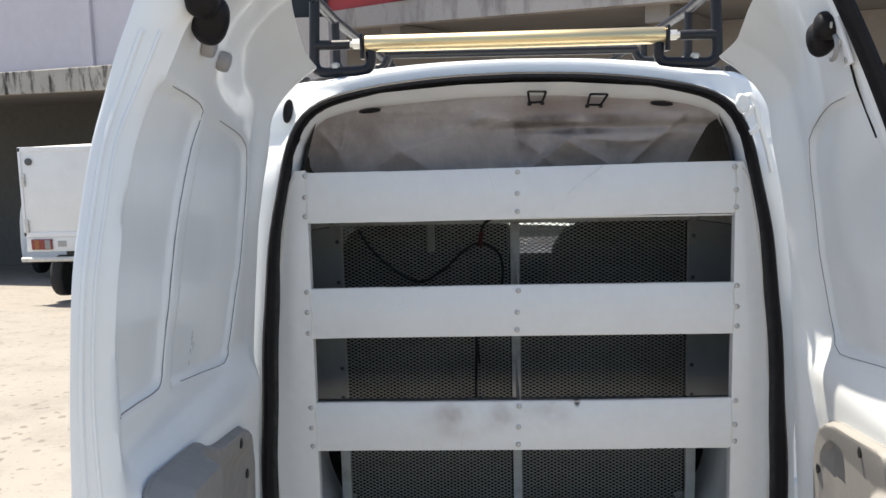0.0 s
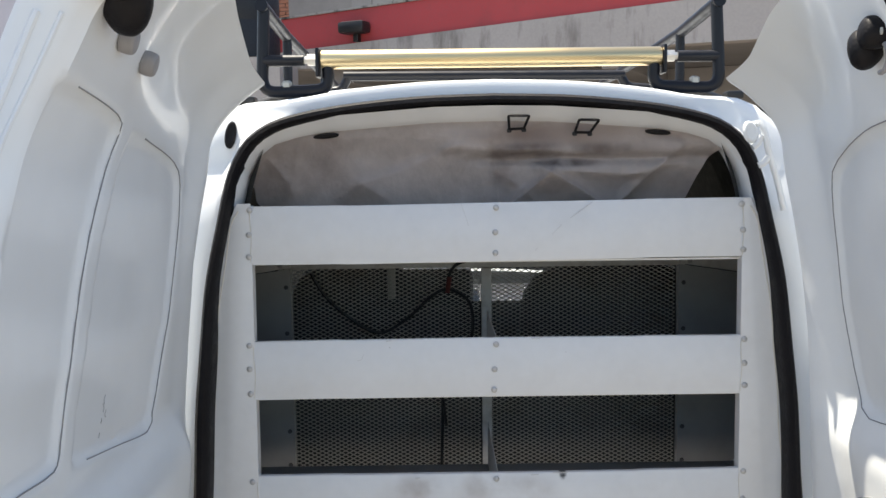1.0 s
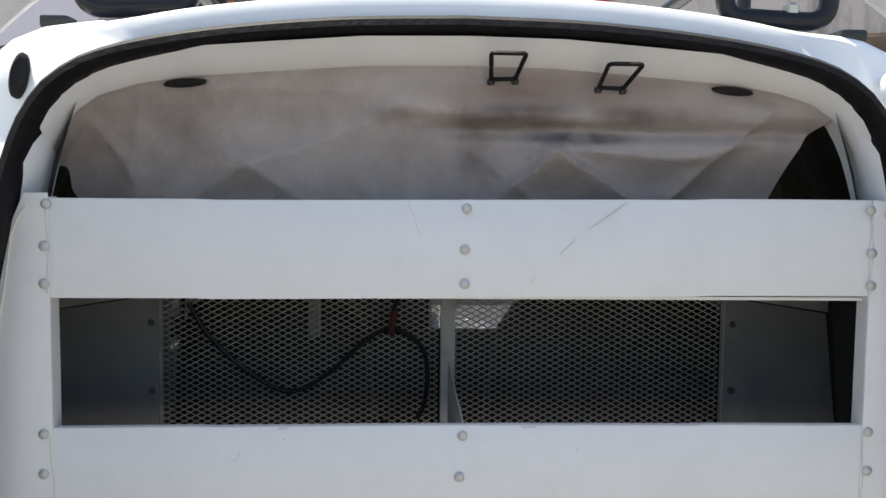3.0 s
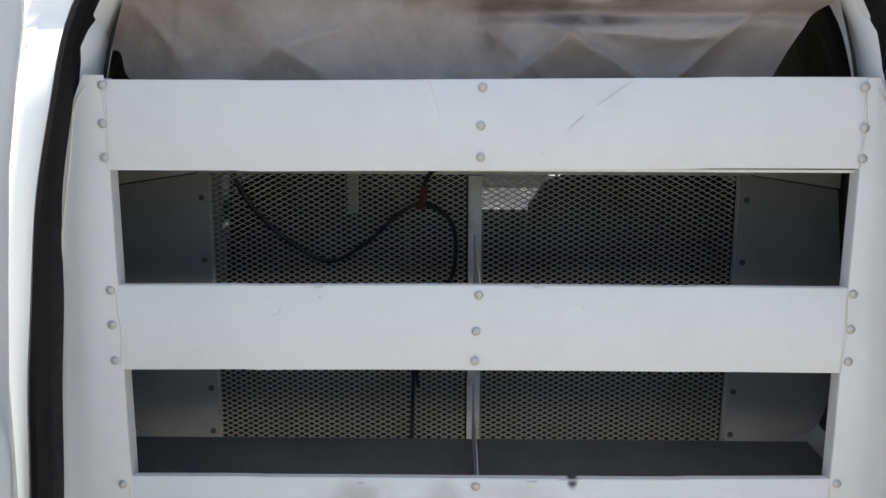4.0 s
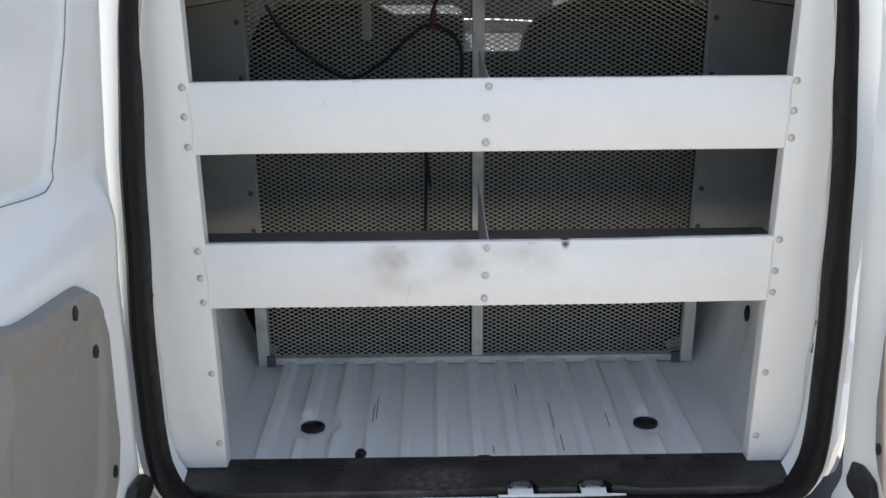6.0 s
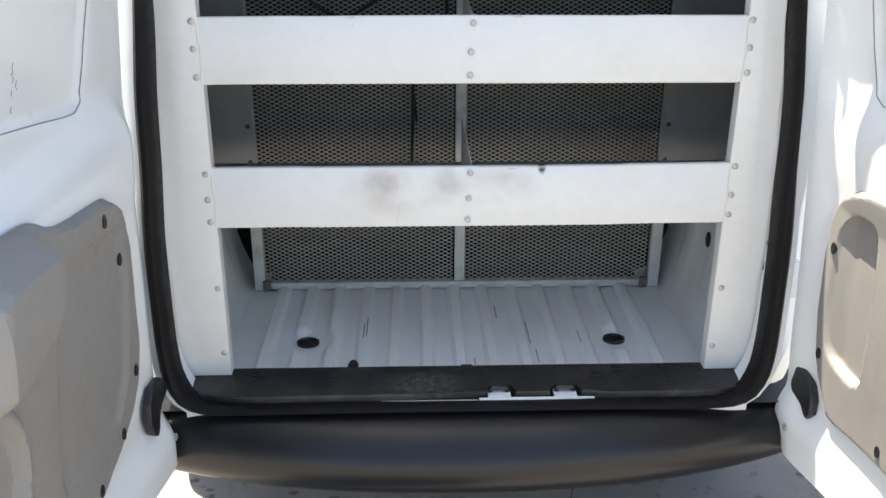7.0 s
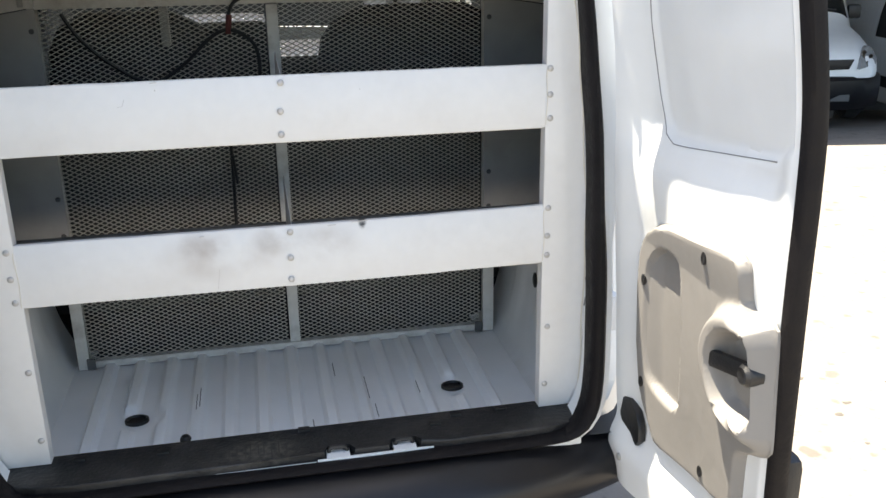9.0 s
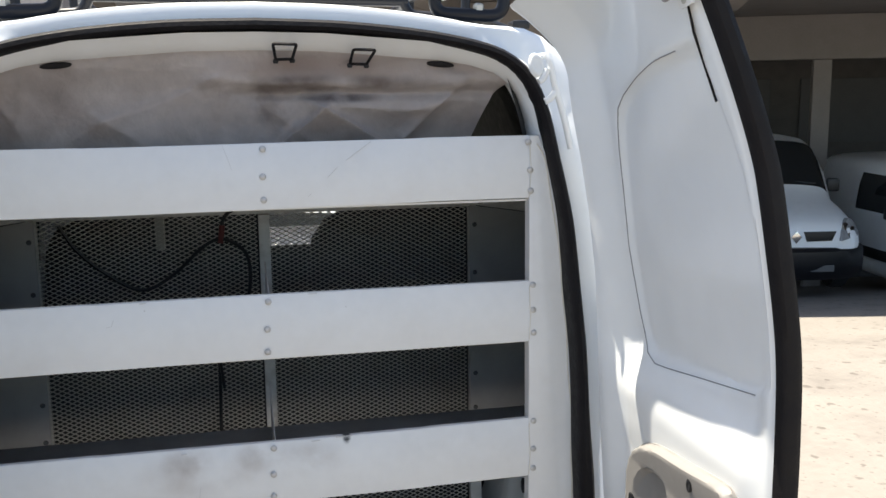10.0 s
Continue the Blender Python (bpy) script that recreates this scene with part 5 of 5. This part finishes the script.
# ---- parked vehicles ----
def parked_van(at, heading, label):
    """A small white panel van; it points along its own +y."""
    v = thing("parked_van", (0, 0, 0), label, "van", "parked vans")
    secs = [(0, .70, .42, 1.70), (.06, .78, .36, 1.80), (.5, .82, .30, 1.83), (1.3, .825, .28, 1.835), (2.0, .825, .28, 1.82), (2.25, .82, .28, 1.76), (2.5, .815, .28, 1.58), (2.88, .81, .28, 1.24), (3.0, .80, .28, 1.15), (3.35, .795, .46, 1.06), (3.62, .78, .56, .965), (3.78, .75, .575, .90), (3.86, .71, .58, .835), (3.895, .66, .585, .76)]
    sh = [hull(*q) for q in secs]
    bodyb, scr, win_l, win_r = bmesh.new(), bmesh.new(), bmesh.new(), bmesh.new()
    rowsv = [[bodyb.verts.new(p) for p in q] for q in sh]
    for i in range(len(sh) - 1):
        for k in range(NR):
            k2 = (k + 1) % NR
            p = (sh[i][k] + sh[i + 1][k2]) / 2
            quad = (sh[i][k], sh[i][k2], sh[i + 1][k2], sh[i + 1][k])
            g = None
            if i in (5, 6) and RING[k].z > 1.60 and abs(RING[k].x) < .525:
                g = scr
            elif i in (3, 4) and 1.14 < RING[k].z < 1.60:
                g = win_r if p.x > 0 else win_l
            if g is not None:
                g.faces.new([g.verts.new(q - Vector((0, 0, .004)) if g is scr else Vector((q.x * .995, q.y, q.z))) for q in quad])
            else:
                bodyb.faces.new((rowsv[i][k], rowsv[i][k2], rowsv[i + 1][k2], rowsv[i + 1][k]))
    bodyb.faces.new(rowsv[0])
    bodyb.faces.new(rowsv[-1])
    part("body", bodyb, WHITE, v, "white body", True)
    for g, nm in ((scr, "windscreen"), (win_l, "side_window"), (win_r, "side_window")):
        bmesh.ops.remove_doubles(g, verts=g.verts, dist=1e-4)
        part(nm, g, DARKGLASS, v, "dark glass", True)
    bm = bmesh.new()
    loft(bm, [[Vector((x, 3.95 - .26 * (abs(x) / .82) ** 3 + o, z)) for x in np.linspace(-.835, .835, 25)] for z, o in ((.22, -.05), (.30, .02), (.42, .04), (.56, .03), (.60, -.01), (.61, -.12))], closed=False)
    part("front_bumper", bm, BUMPER, v, "dark grey plastic front bumper", True)
    part("lower_grille", box(bmesh.new(), -.42, .42, 3.90, 3.975, .33, .41, .01), GAP, v, "black lower grille")
    part("upper_grille", prismed([Vector((x, 3.825, z)) for x, z in ((.12, .672), (.40, .682), (.445, .79), (.085, .785))], (0, .085, 0), .006), PLASTIC, v, "black upper grille", True)
    part("upper_grille", prismed([Vector((-x, 3.825, z)) for x, z in ((.12, .672), (.40, .682), (.445, .79), (.085, .785))], (0, .085, 0), .006), PLASTIC, v, "black upper grille", True)
    part("badge", prismed([Vector((a, 3.90, .725 + b)) for a, b in ((0, .075), (.058, 0), (0, -.075), (-.058, 0))], (0, .02, 0), .004), CHROME, v, "chrome diamond badge", True)
    for s in (-1, 1):
        lens = [(.485, .685), (.50, .79), (.545, .88), (.60, .925), (.66, .915), (.705, .84), (.735, .76), (.70, .725)]
        lamp = part("headlamp", prismed([Vector((s * x, 3.965 - .46 * (x - .485) - .50 * (z - .685), z)) for x, z in lens], (0, -.09, 0), .008), LAMPGLASS, v, "clear headlamp", True)
        for x, z, r in ((.565, .84, .05), (.65, .80, .045), (.60, .745, .028)):
            m = Matrix.Translation((s * x, 3.965 - .46 * (x - .485) - .50 * (z - .685) + .001, z)) @ facing((s * .6, .8, .3))
            part("reflector", lathed([(r, -.004), (r, .003), (r * .8, .004), (r * .3, .002)], 18, m), CHROME, lamp, "", True)
        mir = part("door_mirror", box(bmesh.new(), s * .93 - .08, s * .93 + .08, 2.34, 2.44, 1.10, 1.27, .035), PLASTIC, v, "black door mirror", True)
        part("side_strip", box(bmesh.new(), min(s * .81, s * .838), max(s * .81, s * .838), .7, 3.1, .52, .66, .01), PLASTIC, v, "black side strip", True)
        for y in (.72, 3.2):
            m = Matrix.Translation((s * .70, y, .30)) @ facing((s, 0, 0))
            w = part("wheel", lathed([(.17, -.08), (.28, -.085), (.30, -.06), (.30, .06), (.28, .085), (.17, .08)], 28, m), TYRE, v, "", True)
            part("rim", lathed([(.16, -.04), (.18, -.07), (.185, .06), (.16, .07), (.12, .04), (.03, .045)], 20, m), RIM, w, "", True)
        part("wiper", tubed([(s * .3 - .25, 2.86, 1.245), (s * .3 + .2, 2.80, 1.29)], .008, 6), PLASTIC, v, "", True)
    part("sticker", box(bmesh.new(), .44, .53, 2.735, 2.742, 1.335, 1.375, 0, None), SIGNWHITE, v, "small white windscreen sticker")
    v.matrix_basis = pose(at[0], at[1], at[2], 0, 0, heading) @ pose(0, -3.9, 0) @ Matrix.Diagonal((1, 1, .99, 1))
    return v


def ground_pose(x, y):
    return (x, y, ground_z(x, y))


first = parked_van(ground_pose(6.05, 7.5), 165, "white panel van parked under the canopy, facing out")
second = copy_thing(first, pose(7.97, 9.1, ground_z(7.97, 9.1), 0, 0, 171) @ pose(-.82, -1.3, 0))
tagged(second, "white panel van parked in a row beside another van")
third = copy_thing(first, pose(-9.28, 16.6, ground_z(-9.28, 16.6)))
tagged(third, "white van parked in the shade beside a box truck")

# box truck
tx, ty = -6.69, 10.45
tz = ground_z(tx, ty)
truck = thing("box_truck", (tx + .9, ty + 1.6, tz), "small white box truck seen from behind, parked under the canopy", "truck")
bz = tz + .985
part("cargo_box", box(bmesh.new(), tx, tx + 1.85, ty, ty + 2.9, bz, bz + 1.26, .02), BOXWHITE, truck, "white cargo box", True)
part("cab", box(bmesh.new(), tx + .1, tx + 1.75, ty + 3.0, ty + 4.6, tz + .5, tz + 1.9, .15), WHITE, truck, "white cab", True)
for a, b, c, d in ((0, 1.85, bz + 1.20, bz + 1.265), (0, 1.85, bz - .01, bz + .06), (0, .04, bz, bz + 1.26), (1.81, 1.85, bz, bz + 1.26)):
    part("box_trim", box(bmesh.new(), tx + a, tx + b, ty - .012, ty + .01, c, d, .005), SIGNWHITE, truck, "white edge trim", True)
part("tail_panel", box(bmesh.new(), tx + .02, tx + 1.83, ty + .0, ty + .08, bz - .22, bz - .012, .01), BOXWHITE, truck, "white tail panel", True)
for x in (tx + .1, tx + 1.5):
    lamp = part("tail_lamp", box(bmesh.new(), x, x + .30, ty - .03, ty + .01, bz - .19, bz - .04, .012), REDLENS, truck, "red tail lamp", True)
    part("indicator", box(bmesh.new(), x + .05, x + .12, ty - .034, ty - .028, bz - .18, bz - .05, .004), AMBER, lamp, "amber lens")
    part("reversing_lens", box(bmesh.new(), x + .2, x + .28, ty - .034, ty - .028, bz - .18, bz - .05, .004), LAMPGLASS, lamp, "clear lens")
part("plate_bar", box(bmesh.new(), tx + .48, tx + .60, ty - .012, ty - .002, bz - .15, bz - .07, .002), GREYSHEET, truck, "plain grey bar")
part("bumper_bar", tubed([(tx - .02, ty - .08, bz - .32), (tx + 1.86, ty - .08, bz - .32)], .035, 10), RAIL, truck, "pale steel rear bar", True)
for z in (bz + .15, bz + .80):
    part("door_hinge", box(bmesh.new(), tx + .03, tx + .08, ty - .03, ty - .005, z - .09, z + .09, .006), RAIL, truck, "", True)
part("box_vent", lathed([(.05, 0), (.05, .02), (.03, .025)], 16, Matrix.Translation((tx + .15, ty - .005, bz + 1.06)) @ facing((0, -1, 0))), GAP, truck, "round dark vent", True)
for x in (tx + .2, tx + 1.65):
    for y in (ty + .7, ty + 3.7):
        m = Matrix.Translation((x, y, tz + .31)) @ facing((1, 0, 0))
        part("wheel", lathed([(.15, -.09), (.29, -.09), (.31, -.06), (.31, .06), (.29, .09), (.15, .09)], 24, m), TYRE, truck, "", True)
part("chassis", box(bmesh.new(), tx + .25, tx + 1.6, ty + .7, ty + 4.4, tz + .45, bz - .03, .02), PLASTIC, truck, "dark chassis")

# ---- garages along the far side of the yard ----
A, B = Vector((-24, 21.57, 0)), Vector((16, 3.30, 0))
DIRV = (B - A).normalized()
OUT = Vector((DIRV.y, -DIRV.x, 0))
FRAME = Matrix(((DIRV.x, OUT.x, 0, A.x), (DIRV.y, OUT.y, 0, A.y), (0, 0, 1, 0), (0, 0, 0, 1)))   # u along the front, v towards the yard


def at_u(x):
    return (x - A.x) / DIRV.x


def wall_box(u0, u1, v0, v1, z0, z1, bevel=0.0):
    return box(bmesh.new(), u0, u1, v0, v1, z0, z1, bevel, FRAME)


LEN = (B - A).length
UM = at_u(-3.7)
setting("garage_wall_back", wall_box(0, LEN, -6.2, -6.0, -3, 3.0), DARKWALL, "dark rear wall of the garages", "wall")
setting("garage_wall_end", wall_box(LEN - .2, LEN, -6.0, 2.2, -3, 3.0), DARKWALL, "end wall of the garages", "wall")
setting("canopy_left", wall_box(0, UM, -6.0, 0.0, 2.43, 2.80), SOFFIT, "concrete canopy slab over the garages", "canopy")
setting("canopy_fascia_left", wall_box(0, UM, .003, .25, 2.40, 2.81, .02), STAINED, "black-stained concrete fascia of the canopy", "fascia")
setting("upper_wall_left", wall_box(0, UM - .3, -1.2, -1.0, 2.80, 5.6), LILAC, "pale painted upper wall", "wall")
for k in range(5):
    setting("wall_pier", wall_box(UM - 1.9 - 3 * k, UM - 1.6 - 3 * k, -.997, -.93, 2.803, 5.4, .01), LILAC, "pale painted wall pier", "pier")
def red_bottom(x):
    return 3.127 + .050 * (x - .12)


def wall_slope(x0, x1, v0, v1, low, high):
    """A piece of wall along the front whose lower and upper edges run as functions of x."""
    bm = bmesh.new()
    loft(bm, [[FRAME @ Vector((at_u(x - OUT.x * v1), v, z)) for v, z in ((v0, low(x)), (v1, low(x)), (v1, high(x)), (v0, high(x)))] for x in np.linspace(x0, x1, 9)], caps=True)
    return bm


X0, X1 = -3.6, 13.5
setting("canopy_right", wall_box(UM, LEN - .2, -6.0, 2.3, 2.855, 2.995), CONCRETE, "concrete canopy slab over the garages", "canopy")
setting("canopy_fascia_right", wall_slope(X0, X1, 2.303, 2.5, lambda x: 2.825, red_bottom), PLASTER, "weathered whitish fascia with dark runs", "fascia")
setting("canopy_beam", wall_box(UM, at_u(4.45), -.2, .1, 2.25, 2.85, .01), CONCRETE, "concrete beam under the canopy", "beam")
for x in (-20, -15.5, -11, -2.2, 1.5, 4.3, 9.2, 12.0):
    u = at_u(x)
    setting("pillar", wall_box(u - .12, u + .12, -.19, .09, -3, 2.85 if x > 4.5 else 2.245 if x > -3.7 else 2.425, .01), PLASTER, "plain concrete pillar", "pillar")
setting("rear_beam", wall_box(at_u(4.5), LEN - .2, -3.3, -3.1, 2.22, 2.85, .01), CONCRETE, "concrete beam deep in the garages", "beam")
for u in (33.965, 38.6):
    setting("pillar", wall_box(u - .125, u + .125, -3.3, -3.1, -3, 2.215, .01), CONCRETE, "plain concrete pillar", "pillar")
for k in range(8):
    u = UM + .6 + 3.1 * k
    if u < LEN - 1:
        setting("cross_beam", wall_box(u, u + .25, .103, 2.30, 2.655, 2.85, .01), CONCRETE, "concrete cross beam", "beam")
# no holes here: dark panels carry the shade of the openings as colour
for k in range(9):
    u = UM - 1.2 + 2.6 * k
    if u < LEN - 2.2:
        setting("opening_shade_panel", wall_box(u, u + 2.1, -5.99, -5.93, .9, 2.0, .01), GAP, "dark panel painted as the shade in a garage opening", "opening")
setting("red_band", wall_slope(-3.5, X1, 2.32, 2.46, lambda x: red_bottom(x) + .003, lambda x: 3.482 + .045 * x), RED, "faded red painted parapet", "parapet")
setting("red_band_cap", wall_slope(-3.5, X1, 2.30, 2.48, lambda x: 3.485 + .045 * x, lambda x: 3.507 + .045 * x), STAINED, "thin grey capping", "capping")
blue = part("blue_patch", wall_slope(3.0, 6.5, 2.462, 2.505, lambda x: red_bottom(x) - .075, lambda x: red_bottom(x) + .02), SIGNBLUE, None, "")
tagged(blue, "blue painted strip at the foot of the red parapet", "panel")

# walls beyond the parapet
ub0, ub1 = at_u(-2.7), at_u(4.8)
blk = setting("block_wall", wall_slope(-2.7, 4.8, -2.5, -2.33, lambda x: 3.0, lambda x: min(5.6, 4.72 + .3 * (x + 2.7))), MORTAR, "unpainted grey block wall", "wall")
me = bpy.data.meshes.new("block")
b0 = boxed(-.193, .193, -.012, .012, -.09, .09, bevel=.006)
b0.to_mesh(me)
b0.free()
me.materials.append(BLOCK)
turn = FRAME.to_3x3().to_4x4()
for r in range(9):
    for c in range(int((ub1 - ub0) / .4)):
        if 3.99 + .195 * r > 4.72 + .11 * c:
            continue
        ob = new("block", me)
        ob.parent = blk
        ob.matrix_basis = FRAME @ Matrix.Translation((ub0 + .2 + .4 * c + (.2 if r % 2 else 0), -2.325, 3.9 + .195 * r))
u0b, u1b = at_u(-6.2), at_u(-1.7)
brk = setting("brick_wall", wall_box(u0b, u1b, -3.0, -2.8, 3.0, 6.2), MORTAR, "orange brick wall", "wall")
me = bpy.data.meshes.new("brick")
b0 = boxed(-.115, .115, -.012, .012, -.029, .029, bevel=.004)
b0.to_mesh(me)
b0.free()
me.materials.append(BRICK)
for r in range(24):
    for c in range(13):
        ob = new("brick", me)
        ob.parent = brk
        ob.matrix_basis = FRAME @ Matrix.Translation((u1b - .13 - .24 * c - (.12 if r % 2 else 0), -2.79, 4.05 + .068 * r))
sign = thing("wall_sign", tuple(FRAME @ Vector((at_u(1.0), -2.2, 4.1))), "white sign board with blue marks on the block wall", "sign")
us = at_u(-.59)
part("board", wall_box(us, us + 1.75, -2.28, -2.22, 4.45, 5.9, .01), SIGNWHITE, sign, "")
for k, (a, b) in enumerate(((.95, 1.12), (1.18, 1.36))):
    ring = [FRAME @ Vector((us + (a + b) / 2 + .09 * math.cos(q), -2.2, 4.60 + .11 * math.sin(q))) for q in (np.linspace(.6, 5.7, 18) if k == 0 else np.linspace(0, 2 * math.pi, 18))]
    part("mark", tubed(ring, .022, 6), SIGNBLUE, sign, "blue mark", True)
part("mark", wall_box(us + .85, us + 1.45, -2.218, -2.21, 4.47, 4.49), SIGNBLUE, sign, "blue bar")
part("mark", wall_box(us + .85, us + 1.45, -2.218, -2.21, 4.74, 4.77), SIGNBLUE, sign, "blue bar")

# water tank on a small flat-roofed store
hut = setting("store_wall", box(bmesh.new(), -2.87, -1.62, 7.0, 8.15, -1.5, 2.77), PLASTER, "small plastered store", "store")
tank = thing("water_tank", (-2.23, 7.6, 2.77), "black plastic water tank with a dusty pale lid", "water tank")
m = Matrix.Translation((-2.23, 7.6, 2.77)) @ Matrix.Scale(.74, 4)
part("shell", lathed([(.64, 0), (.69, .04), (.69, .50), (.685, .52), (.69, .54), (.69, .98), (.66, 1.06), (.56, 1.14), (.40, 1.20)], 40, m), TANK, tank, "", True)
part("lid", lathed([(.44, 1.18), (.42, 1.21), (.3, 1.25), (.24, 1.26), (.22, 1.30), (.05, 1.31)], 40, m), TANKTOP, tank, "dusty grey lid", True)

# yellow steel stand and a black lamp on the canopy edge
st = thing("steel_stand", tuple(FRAME @ Vector((at_u(-1.15), 2.48, 2.9))), "thin yellow steel stand", "stand")
u = at_u(-1.1)
for du in (0, .22):
    part("leg", tubed([FRAME @ Vector((u + du, 2.485, 3.0)), FRAME @ Vector((u + du, 2.485, 3.44))], .015, 6), YELLOW, st, "")
part("rung", tubed([FRAME @ Vector((u, 2.485, 3.24)), FRAME @ Vector((u + .22, 2.485, 3.24))], .012, 6), YELLOW, st, "")
part("rung", tubed([FRAME @ Vector((u, 2.485, 3.43)), FRAME @ Vector((u + .22, 2.485, 3.43))], .012, 6), YELLOW, st, "")
fl = thing("floodlight", tuple(FRAME @ Vector((at_u(.05), 2.5, 3.055))), "black floodlight on the canopy edge", "lamp")
part("housing", wall_box(at_u(.05) - .16, at_u(.05) + .16, 2.465, 2.66, 3.16, 3.29, .04), PLASTIC, fl, "", True)
part("bracket", wall_box(at_u(.05) - .03, at_u(.05) + .03, 2.464, 2.54, 3.08, 3.17, .006), PLASTIC, fl, "", True)

# dark spots trodden into the concrete near the van
random.seed(11)
bm = bmesh.new()
for k in range(150):
    x, y = random.uniform(-1.6, 2.2), random.uniform(-1.1, 1.4)
    r = random.uniform(.008, .018) * (1.4 if random.random() < .2 else 1)
    n = random.randint(7, 10)
    vs = [bm.verts.new((x + r * random.uniform(.5, 1.5) * math.cos(2 * math.pi * i / n), y + r * random.uniform(.4, 1.0) * math.sin(2 * math.pi * i / n), .0012)) for i in range(n)]
    bm.faces.new(vs)
sp = part("ground_spots", bm, PIT, None, "", False)
tagged(sp, "dark oil spots and pitted marks on the concrete", "spots", kind="stuff")

# joint between two pours of concrete
bm = bmesh.new()
loft(bm, [[Vector((.225 + .0005 * math.sin(40 * y) + .25 * y + o, y, .0012)) for o in (-.0025, .0025)] for y in np.linspace(-2.5, 2.6, 60)], closed=False)
setting("ground_joint", bm, PIT, "thin dark joint in the concrete", "joint")
